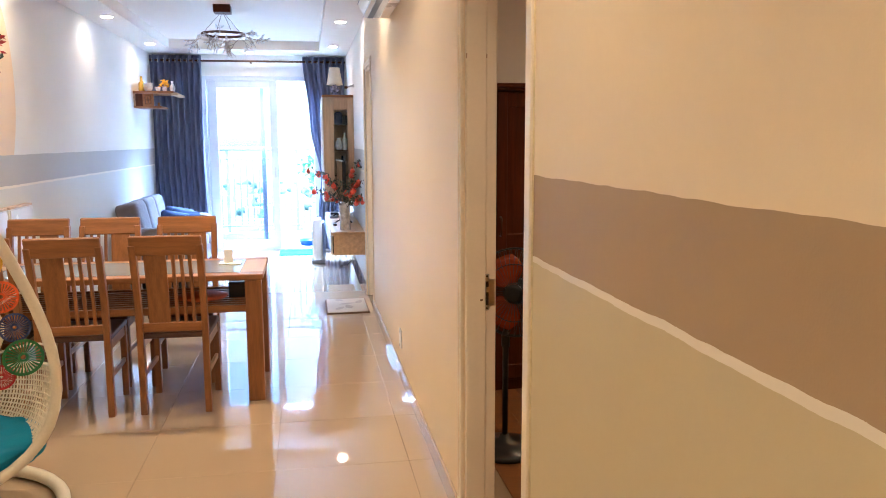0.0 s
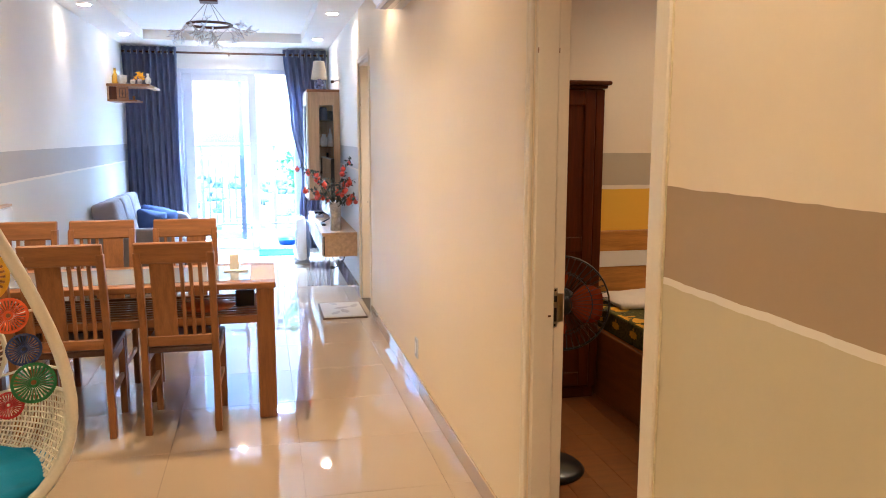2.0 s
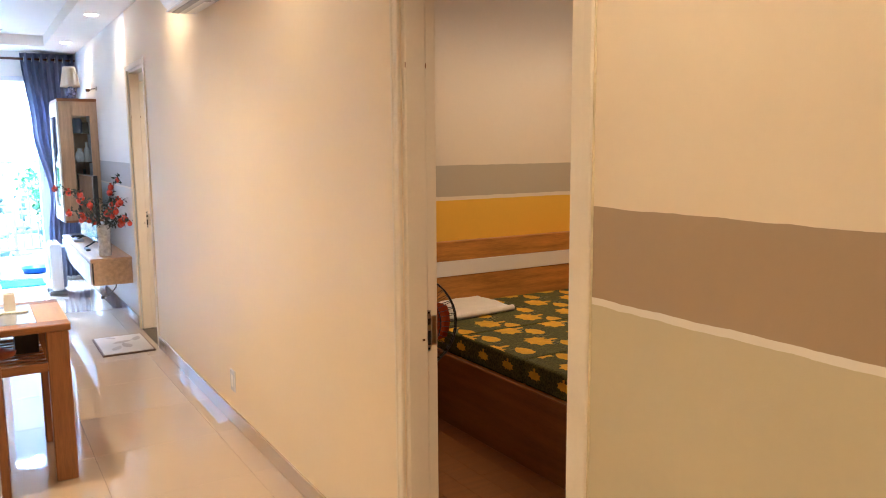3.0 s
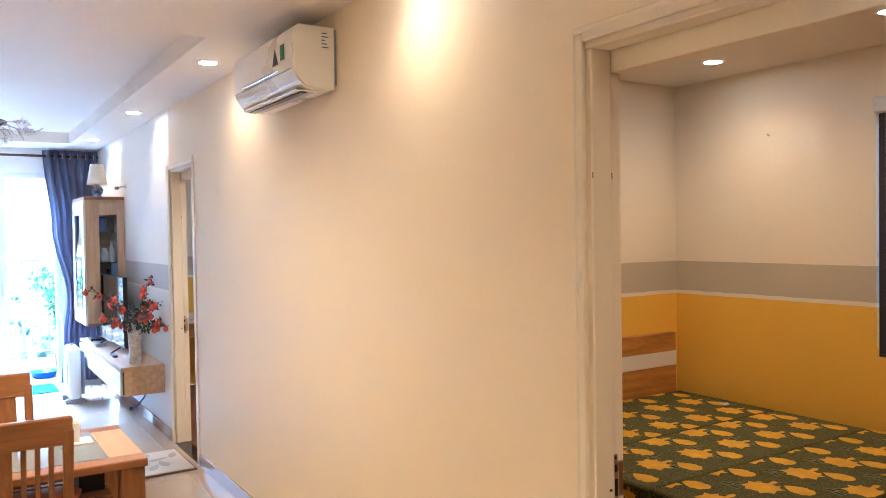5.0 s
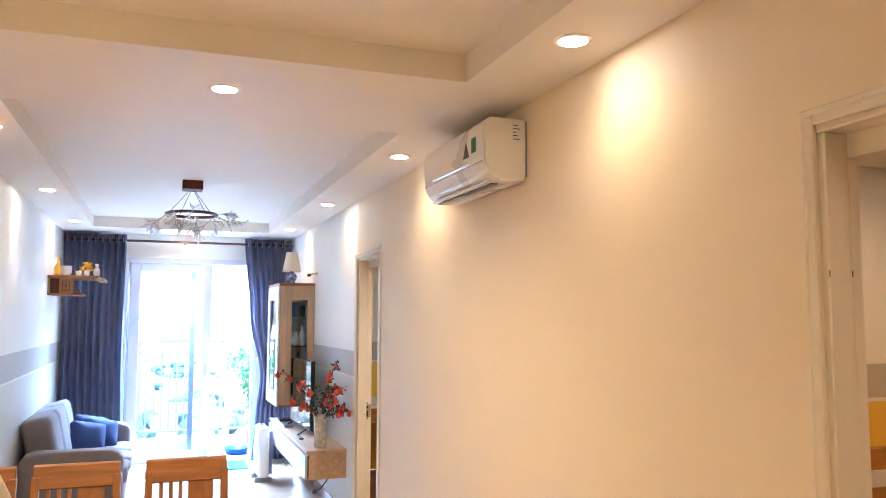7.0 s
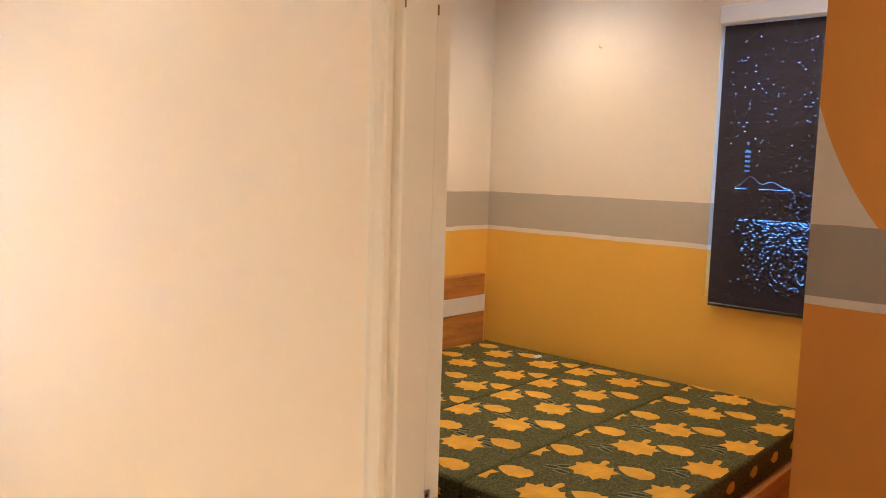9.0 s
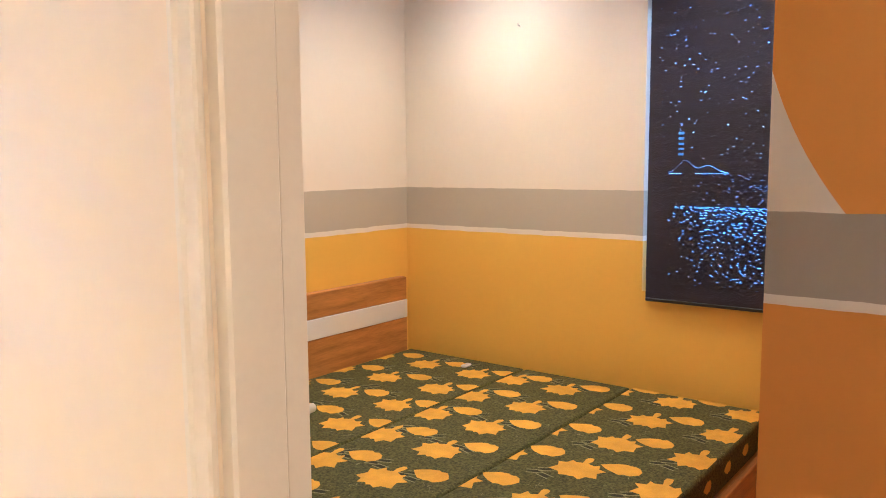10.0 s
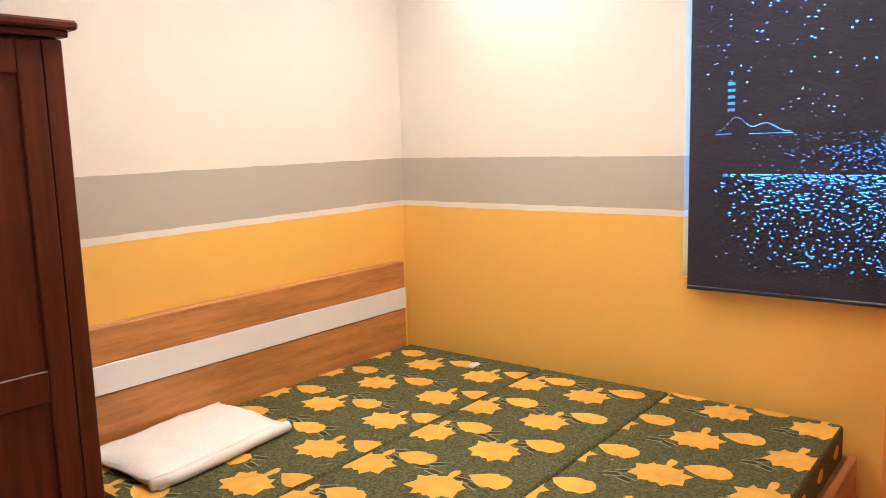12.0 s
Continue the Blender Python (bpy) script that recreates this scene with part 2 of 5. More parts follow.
def box(x0, y0, z0, x1, y1, z1, bevel=0.0, bm=None, seg=1):
    """A block between two corners, its edges rounded by bevel."""
    own = bmesh.new()
    bmesh.ops.create_cube(own, size=1.0)
    own.transform(Matrix.Translation(((x0 + x1) / 2, (y0 + y1) / 2, (z0 + z1) / 2)) @ Matrix.Diagonal((abs(x1 - x0), abs(y1 - y0), abs(z1 - z0), 1)))
    if bevel:
        bmesh.ops.bevel(own, geom=own.edges[:], offset=bevel, segments=seg, profile=0.5, affect="EDGES", clamp_overlap=True)
    return joined(own, bm)


def joined(own, bm):
    if bm is None:
        return own
    me = bpy.data.meshes.new("tmp")
    own.to_mesh(me)
    own.free()
    bm.from_mesh(me)
    bpy.data.meshes.remove(me)
    return bm


def lathe(profile, at=(0, 0, 0), n=24, bm=None):
    """A turned shape: profile of (radius, height)."""
    own = bmesh.new()
    rings = []
    for r, z in profile:
        rings.append([own.verts.new((r * math.cos(2 * math.pi * i / n), r * math.sin(2 * math.pi * i / n), z)) for i in range(n)])
    for a, b in zip(rings, rings[1:]):
        for i in range(n):
            own.faces.new((a[i], a[(i + 1) % n], b[(i + 1) % n], b[i]))
    own.faces.new(rings[0][::-1])
    own.faces.new(rings[-1])
    own.transform(Matrix.Translation(at))
    return joined(own, bm)


def tube(points, radius, n=8, bm=None, closed=False, taper=None):
    """A round bar along points."""
    own = bmesh.new()
    pts = [Vector(p) for p in points]
    rings = []
    ref = Vector((0.13, 0.21, 0.97)).normalized()
    for i, p in enumerate(pts):
        a = pts[i - 1] if (i or closed) else p
        b = pts[(i + 1) % len(pts)] if (i < len(pts) - 1 or closed) else p
        d = (b - a).normalized()
        u = d.cross(ref)
        if u.length < 0.05:
            u = d.cross(Vector((1, 0, 0)))
        u.normalize()
        v = d.cross(u)
        r = radius * (1 + (taper - 1) * i / max(len(pts) - 1, 1)) if taper is not None else radius
        rings.append([own.verts.new(p + r * (math.cos(2 * math.pi * k / n) * u + math.sin(2 * math.pi * k / n) * v)) for k in range(n)])
    pairs = list(zip(rings, rings[1:])) + ([(rings[-1], rings[0])] if closed else [])
    for a, b in pairs:
        for k in range(n):
            own.faces.new((a[k], a[(k + 1) % n], b[(k + 1) % n], b[k]))
    if not closed:
        own.faces.new(rings[0][::-1])
        own.faces.new(rings[-1])
    bmesh.ops.recalc_face_normals(own, faces=own.faces[:])
    return joined(own, bm)


# ---- the large structure ----
L, R2, YW, YB = -2.474, 0.113, 10.35, -2.2     # left wall, bedroom face of the long wall, window wall, back wall
D1A, D1B, D2A, D2B, DH = 1.68, 2.500, 6.43, 7.085, 2.125   # door openings in the masonry
BX, BY, BN, BNY = 2.795, 4.58, 1.465, 2.343   # bedroom far wall, headboard wall, niche face, niche corner

setting("wall_east_entry", box(0, YB, 0, R2, D1A, 2.9), M_ENTRY, "cream wall with a grey painted band over sage green", "wall")
bm = box(0, D1B, 0, R2, D2A, 2.9)
box(0, D1A, DH, R2, D1B, 2.9, bm=bm)
setting("wall_east_middle", bm, M_PLAIN, "plain cream painted wall between two doorways", "wall")
bm = box(0, D2B, 0, R2, YW, 2.9)
setting("wall_east_far", bm, M_TVWALL, "pale wall with a grey painted band behind the television", "wall")
setting("wall_east_lintel", box(0.0, D2A, DH, R2, D2B, 2.9), M_PLAIN, "cream lintel over the far doorway", "wall")
setting("wall_west", box(L - 0.15, YB, 0, L, YW + 0.15, 2.9), M_LEFT, "pale wall with a grey band and a peach painted disc", "wall")
setting("wall_south", box(L, YB - 0.15, 0, R2, YB, 2.9), M_PLAIN, "plain cream wall at the entrance", "wall")
WX0, WX1, WZ = -1.86, -0.40, 2.30
bm = box(L, YW, 0, WX0, YW + 0.15, 2.9)
box(WX1, YW, 0, 2.95, YW + 0.15, 2.9, bm=bm)
box(WX0, YW, WZ, WX1, YW + 0.15, 2.9, bm=bm)
setting("wall_north", bm, M_TVWALL, "pale wall around the balcony doors", "wall")
# bedroom
BW0, BW1, BWZ0, BWZ1 = 2.50, 3.21, 0.93, 2.22      # bedroom window
bm = box(BX, BNY - 0.2, 0, BX + 0.15, BW0, 2.9)
box(BX, BW1, 0, BX + 0.15, BY + 0.1, 2.9, bm=bm)
box(BX, BW0, 0, BX + 0.15, BW1, BWZ0, bm=bm)
box(BX, BW0, BWZ1, BX + 0.15, BW1, 2.9, bm=bm)
setting("wall_bedroom_east", bm, M_BED, "bedroom wall, cream over a grey band and yellow", "wall")
setting("wall_bedroom_north", box(R2, BY, 0, BX, BY + 0.1, 2.9), M_BED, "bedroom wall behind the headboard, cream, grey and yellow", "wall")
setting("wall_bedroom_niche", box(BN, 0.6, 0, BX + 0.15, BNY, 2.9), M_NICHE, "jutting bedroom wall with an orange painted disc", "wall")
setting("wall_bedroom_south", box(R2, 0.5, 0, BN, 0.6, 2.9), M_BED, "bedroom wall beside the doorway", "wall")
# second room
setting("wall_second_south", box(R2, 4.9, 0, 2.95, 5.0, 2.9), M_BED, "second bedroom side wall, cream and yellow", "wall")
bm = box(2.8, 5.0, 0, 2.95, 8.4, 0.9)
box(2.8, 5.0, 2.2, 2.95, 8.4, 2.9, bm=bm)
box(2.8, 5.0, 0.9, 2.95, 8.35, 2.2, bm=bm)
setting("wall_second_east", bm, M_BED, "second bedroom far wall with a grey band", "wall")
setting("wall_second_north", box(R2, 9.4, 0, 2.95, 9.5, 2.9), M_BED, "second bedroom end wall, cream, grey and yellow", "wall")

# ceilings: a lower border round two raised trays
bm = box(L, YB, CEIL, -2.14, YW, 2.9)
box(-0.36, YB, CEIL, 0, YW, 2.9, bm=bm)
box(-2.14, 3.86, CEIL, -0.36, 4.77, 2.9, bm=bm)
box(-2.14, 9.75, CEIL, -0.36, YW, 2.9, bm=bm)
box(-2.14, YB, CEIL, -0.36, 0.2, 2.9, bm=bm)
box(-2.14, 0.2, TRAY, -0.36, 3.86, 2.9, bm=bm)
box(-2.14, 4.77, TRAY, -0.36, 9.75, 2.9, bm=bm)
setting("ceiling", bm, M_CEIL, "white plaster ceiling with two raised trays", "ceiling")
setting("ceiling_bedroom", box(R2, 0.6, CEIL, BX, BY, 2.9), M_CEIL, "flat white bedroom ceiling", "ceiling")
setting("ceiling_second", box(R2, 5.0, CEIL, 2.8, 9.4, 2.9), M_CEIL, "flat white second bedroom ceiling", "ceiling")

# floors (slabs under the tiles)
floor = setting("floor", box(L, YB, -0.12, 0, YW, -0.006), M_GROUT, "polished cream porcelain tile floor with thin joints", "floor")
bed_floor = setting("floor_bedroom", box(0, 0.6, -0.12, BX, BY, -0.006), M_GROUT, "red-brown laminate bedroom floor", "floor")
setting("floor_second", box(0, 5.0, -0.12, 2.8, 9.4, -0.002), M_LAMINATE, "red-brown laminate floor of the second bedroom", "floor")
setting("wall_threshold", box(-0.006, D2A, -0.12, 0.1, D2B, 0.003), M_GRANITE, "black granite threshold of the far doorway", "threshold")


# ---- skirting, door frames, lamps in the ceiling ----
def skirting(name, x0, y0, x1, y1):
    setting(name, box(x0, y0, 0, x1, y1, 0.088, 0.002), M_SKIRT, "polished tan tile skirting along the wall", "skirting")


skirting("baseboard_entry", -0.012, YB, 0, 1.632)
skirting("baseboard_middle", -0.012, 2.537, 0, 6.372)
skirting("baseboard_far", -0.012, 7.145, 0, YW)
skirting("baseboard_west", L, YB, L + 0.012, YW)
skirting("baseboard_north", L + 0.012, YW - 0.012, WX0, YW)


def door_frame(name, ya, yb):
    """A painted door lining with a stepped casing; ya, yb: its clear opening."""
    top = 2.09
    f = thing(name, (0.04, (ya + yb) / 2, 0), "cream painted door frame with a stepped casing, standing open", "door frame", kind="structure")
    bm = box(-0.010, ya - 0.074, 0.0, -0.0005, ya - 0.045, top + 0.074, 0.003)
    part("casing", bm, M_TRIM, f)
    part("sealant", tube([(-0.001, ya - 0.0755 - 0.0012 * math.sin(k * 2.3), 0.01 + k * 0.0725) for k in range(30)], 0.0032, 5), M_SEAL, f, "uneven bead of paint and sealant", smooth=True)
    bm = box(-0.0125, yb + 0.017, 0.0, 0.0, yb + 0.044, top + 0.040, 0.003)
    box(-0.0165, yb + 0.040, 0.0, -0.0005, yb + 0.057, top + 0.057, 0.005, bm=bm)
    part("casing", bm, M_TRIM, f)
    for s, y, front, edge, back in ((-1, ya, -0.003, 0.068, 0.015), (1, yb, 0.006, 0.080, 0.005)):
        bm = box(front, y, 0.003, edge, y + s * 0.045, top, 0.004)
        box(edge, y + s * back, 0.003, R2 + 0.004, y + s * 0.045, top, 0.002, bm=bm)
        part("jamb", bm, M_TRIM, f)
    bm = box(-0.013, ya - 0.045, top + 0.017, 0.0, yb + 0.017, top + 0.044, 0.003)
    box(-0.017, ya - 0.074, top + 0.040, -0.0005, yb + 0.057, top + 0.0575, 0.005, bm=bm)
    part("head_casing", bm, M_TRIM, f)
    bm = box(0.0055, ya - 0.045, top, 0.080, yb + 0.045, top + 0.045, 0.004)
    box(0.080, ya - 0.03, 2.03, R2 + 0.004, yb + 0.03, top + 0.035, 0.002, bm=bm)
    part("head", bm, M_TRIM, f)
    yk = yb + 0.005
    bm = box(0.074, yk - 0.0035, 0.848, 0.092, yk + 0.001, 0.982, 0.001)
    box(0.092, yk - 0.0035, 0.866, 0.112, yk + 0.001, 0.963, 0.001, bm=bm)
    strike = part("strike_plate", bm, M_STEEL, f, "steel strike plate")
    for z0, z1 in ((0.935, 0.955), (0.868, 0.915)):
        part("latch_slot", box(0.079, yk - 0.005, z0, 0.089, yk - 0.0032, z1), M_BLACK, strike, "dark latch slot")
    for z in (0.856, 0.974):
        part("screw", lathe([(0.004, 0), (0.003, 0.0015)], n=10), M_BLACK, strike, "dark screw head", local=True).matrix_basis = pose(0.083 - 0.04, yk - 0.0036 - (ya + yb) / 2, z, 90, 0, 0)
    for x in (0.0065, 0.0775):
        part("paint_mark", box(x, yb - 0.001, 1.742, x + 0.0025, yb + 0.001, 1.758, 0.0004), M_OAK, f, "brown slit in the paint")
    part("chipped_paint", box(0.058, yb - 0.0012, 0.884, 0.0675, yb + 0.001, 0.891, 0.0005), M_BRONZE, f, "dark chip in the paint")
    return f


door_frame("door_1", 1.707, 2.479)
door_frame("door_2", 6.458, 7.06)


def downlight(x, y, z, group):
    d = thing("downlight", (x, y, z), "round white recessed downlight, real or added, switched on, in the ceiling", "downlight", group)
    n = 28
    bm = lathe([(0.046, -0.001), (0.05, -0.006), (0.058, -0.007), (0.063, -0.003), (0.063, 0.0)], (x, y, z), n)
    part("rim", bm, M_WHITE, d, smooth=True)
    part("lens", lathe([(0.047, -0.0075), (0.047, -0.0065)], (x, y, z), n), M_BULB, d, "glowing lens")


for lx, ly, share in LIVING_LAMPS:
    downlight(lx, ly, CEIL, "downlights of the living room")
for lx, ly, share in BED_LAMPS:
    downlight(lx, ly, CEIL, "downlights of the bedroom")
# fitting of the added daylight stand-in, no known lamp of that room
for lx, ly, share in FAR_FILL_LAMPS:
    downlight(lx, ly, CEIL, "")


# ---- balcony doors and balcony ----
def sliding_doors():
    w = thing("window_1", ((WX0 + WX1) / 2, YW + 0.07, 0), "white sliding balcony doors with clear glass, one leaf open", "balcony door", kind="structure")
    y0, y1 = YW + 0.02, YW + 0.13
    for x0, x1 in ((WX0, WX0 + 0.05), (WX1 - 0.05, WX1)):
        part("window_frame", box(x0, y0, 0.0, x1, y1, WZ, 0.004), M_PVC, w)
    part("window_frame", box(WX0 + 0.05, y0, WZ - 0.055, WX1 - 0.05, y1, WZ, 0.004), M_PVC, w)
    part("window_sill", box(WX0 + 0.05, y0 - 0.015, -0.01, WX1 - 0.05, y1, 0.03, 0.004), M_PVC, w)

    def leaf(x0, x1, y, wl, wr):
        z0, z1 = 0.032, WZ - 0.057
        bm = box(x0, y - 0.02, z0, x0 + wl, y + 0.02, z1, 0.006)
        s = part("sash", bm, M_PVC, w)
        part("stile", box(x1 - wr, y - 0.02, z0, x1, y + 0.02, z1, 0.006), M_PVC, s)
        part("rail", box(x0 + wl, y - 0.02, z0, x1 - wr, y + 0.02, z0 + 0.11, 0.006), M_PVC, s)
        part("rail", box(x0 + wl, y - 0.02, z1 - 0.09, x1 - wr, y + 0.02, z1, 0.006), M_PVC, s)
        p = part("pane", box(x0 + wl - 0.01, y - 0.003, z0 + 0.1, x1 - wr + 0.01, y + 0.003, z1 - 0.08), M_GLASS, s)
        p.visible_shadow = False
        return s

    s = leaf(-1.79, -0.908, YW + 0.045, 0.115, 0.10)
    part("pull", box(-0.968, YW + 0.012, 0.98, -0.946, YW + 0.026, 1.12, 0.004), M_STEEL, s, "steel pull handle")
    o = leaf(-1.81, -1.075, YW + 0.1, 0.07, 0.06)
    # added strip whose colour gives the backlit stile its shade
    part("interlock", box(-1.137, YW + 0.068, 0.034, -1.08, YW + 0.0795, WZ - 0.06, 0.002), M_STILE_SHADE, o, "blue-grey strip for the shaded side of the stile")
    return w


M_STILE_SHADE = mat("blue_grey_stile_shade", (0.17, 0.20, 0.26), 0.45, var=0.05, bump=0.02)
sliding_doors()

M_CONC = mat("beige_rendered_concrete", (0.27, 0.245, 0.21), 0.75, var=0.1, bump=0.3)
M_BALC = mat("pale_balcony_tile", (0.22, 0.22, 0.22), 0.45, var=0.08, bump=0.05)
M_RAIL = mat("painted_steel_rail", (0.10, 0.11, 0.125), 0.4, var=0.05)
setting("balcony_floor", box(L - 0.3, YW + 0.15, -0.2, 1.4, 11.6, -0.008), M_BALC, "pale tiled balcony floor", "balcony floor")
setting("balcony_kerb", box(L - 0.3, 11.36, -0.2, 1.4, 11.56, 0.14, 0.01), M_CONC, "low beige rendered balcony kerb", "kerb")


def railing():
    r = thing("balcony_railing", (-0.5, 11.46, 0.14), "grey painted steel balcony railing with upright bars", "railing")
    part("handrail", box(L - 0.3, 11.42, 1.325, 1.4, 11.50, 1.378, 0.01), mat("grey_handrail", (0.085, 0.09, 0.10), 0.4), r, "thick grey handrail")
    part("top_rail", box(L - 0.3, 11.44, 1.19, 1.4, 11.48, 1.215, 0.004), M_RAIL, r)
    part("bottom_rail", box(L - 0.3, 11.44, 0.215, 1.4, 11.48, 0.24, 0.004), M_RAIL, r)
    me = None
    k = 0
    x = L - 0.2
    while x < 1.35:
        if k % 11 == 0:
            part("post", box(x - 0.02, 11.44, 0.13, x + 0.02, 11.48, 1.33, 0.003), M_RAIL, r)
        elif me is None:
            first = part("bar", box(-0.008, 11.452, 0.235, 0.008, 11.468, 1.195), M_RAIL, r)
            me = first.data
            first.location.x = x
        else:
            o = new("bar", me)
            o.parent = r
            o.location.x = x
        x += 0.09
        k += 1


railing()

# distance below: ground, roofs and tree crowns, with haze painted into their colours
M_LAND = mat("hazed_land", (0.16, 0.23, 0.24), 0.9, var=0.45, scale=0.03, fine=0.3, bump=0)
M_ROOF = mat("hazed_roofs", (0.34, 0.35, 0.37), 0.7, var=0.25, scale=0.05, fine=0.5, bump=0)
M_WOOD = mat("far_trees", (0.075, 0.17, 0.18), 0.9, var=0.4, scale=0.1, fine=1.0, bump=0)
G = -45.0
bm = bmesh.new()
for q in ((-2500, 20), (2500, 20), (2500, 800), (-2500, 800)):
    bm.verts.new((q[0], q[1], G))
bm.faces.new(bm.verts[:])
setting("ground", bm, M_LAND, "hazy city land far below the balcony", "ground")
# beyond 800 m the ground is coloured paler to imitate haze
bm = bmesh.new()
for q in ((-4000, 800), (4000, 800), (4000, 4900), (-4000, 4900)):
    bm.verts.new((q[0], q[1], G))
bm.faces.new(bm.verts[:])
setting("far_plain", bm, mat("haze_paled_ground", (0.26, 0.30, 0.33), 0.9, var=0.2, scale=0.004, fine=0.05, bump=0), "far land out to the horizon, haze put into its pale colour", "ground")
rng = random.Random(5)
bm = bmesh.new()
for i in range(900):
    y = 70 + 900 * rng.random() ** 1.5
    x = (rng.random() - 0.5) * (60 + y * 0.8) - 5
    a, b, h = rng.uniform(5, 16), rng.uniform(5, 12), rng.uniform(3, 9)
    box(x - a / 2, y - b / 2, G, x + a / 2, y + b / 2, G + h, bm=bm)
ob = setting("far_houses", bm, M_ROOF, "pale roofs of far houses seen from the balcony", "houses")
ob["kind"] = "stuff"
bm = bmesh.new()
ball = bmesh.new()
bmesh.ops.create_icosphere(ball, subdivisions=1, radius=1.0)
for i in range(1500):
    y = 60 + 800 * rng.random() ** 1.5
    x = (rng.random() - 0.5) * (60 + y * 0.8) - 5
    own = ball.copy()
    for v in own.verts:
        v.co *= rng.uniform(0.65, 1.2)
    s = rng.uniform(1.5, 4.0)
    own.transform(Matrix.Translation((x, y, G + s * 0.8)) @ Matrix.Diagonal((s * 1.3, s * 1.3, s, 1)))
    joined(own, bm)
ball.free()
ob = setting("far_trees", bm, M_WOOD, "tree crowns far below, haze put into their blue-green", "trees")
ob["kind"] = "stuff"


# ---- curtains ----
def curtain(name, edges, folds, label):
    """edges: rows of (height, left, right) from the top down."""
    bm = bmesh.new()
    nx, nz = folds * 10, 40
    hi, lo = edges[0][0], edges[-1][0]
    grid = []
    for j in range(nz + 1):
        z = hi + (lo - hi) * j / nz
        for a, b in zip(edges, edges[1:]):
            if a[0] >= z >= b[0]:
                k = (a[0] - z) / (a[0] - b[0])
                k = k * k * (3 - 2 * k)
                x0, x1 = a[1] + (b[1] - a[1]) * k, a[2] + (b[2] - a[2]) * k
                break
        row = []
        for i in range(nx + 1):
            u = i / nx
            ph = u * folds * 2 * math.pi + 0.5 * noise.noise(Vector((u * 5, z * 0.8, 2)))
            amp = 0.062 * (0.75 + 0.35 * noise.noise(Vector((u * 7, 1.3, 0))))
            row.append(bm.verts.new((x0 + (x1 - x0) * u + 0.016 * math.sin(ph * 2), YW - 0.15 + amp * math.sin(ph) + 0.01 * noise.noise(Vector((u * 9, z * 2, 5))), z)))
        grid.append(row)
    for a, b in zip(grid, grid[1:]):
        for i in range(nx):
            bm.faces.new((a[i], a[i + 1], b[i + 1], b[i]))
    c = thing(name, ((edges[-1][1] + edges[-1][2]) / 2, YW - 0.15, lo), label, "curtain", "curtains at the balcony doors")
    ob = part("cloth", bm, M_CURTAIN, c, smooth=True)
    ob.modifiers.new("thick", "SOLIDIFY").thickness = 0.003
    for i in range(folds):
        x = edges[0][1] + (edges[0][2] - edges[0][1]) * (i + 0.5) / folds
        bm = tube([(x, YW - 0.15 + 0.0 + 0.026 * math.cos(t), 2.475 + 0.026 * math.sin(t)) for t in [k * math.pi / 6 for k in range(12)]], 0.005, 6, closed=True)
        part("grommet", bm, M_STEEL, c, "steel eyelet", smooth=True)
    return c


curtain("curtain", [(2.54, -2.455, -1.83), (1.3, -2.45, -1.83), (0.03, -2.44, -1.80)], 9, "slate blue floor-length curtain hanging in folds beside the doors")
curtain("curtain", [(2.54, -0.57, -0.03), (1.7, -0.50, -0.03), (0.95, -0.36, -0.04), (0.5, -0.40, -0.03), (0.03, -0.44, -0.03)], 7, "slate blue curtain gathered in at the middle by the cabinet")
rod = thing("curtain_rod", (-1.24, YW - 0.15, 2.475), "dark bronze curtain rod across the window wall", "curtain rod")
part("pole", tube([(L + 0.02, YW - 0.15, 2.475), (-0.02, YW - 0.15, 2.475)], 0.013, 10), M_BRONZE, rod, smooth=True)
for x in (-2.4, -1.22, -0.05):
    part("bracket", box(x - 0.01, YW - 0.16, 2.455, x + 0.01, YW, 2.478, 0.002), M_BRONZE, rod)


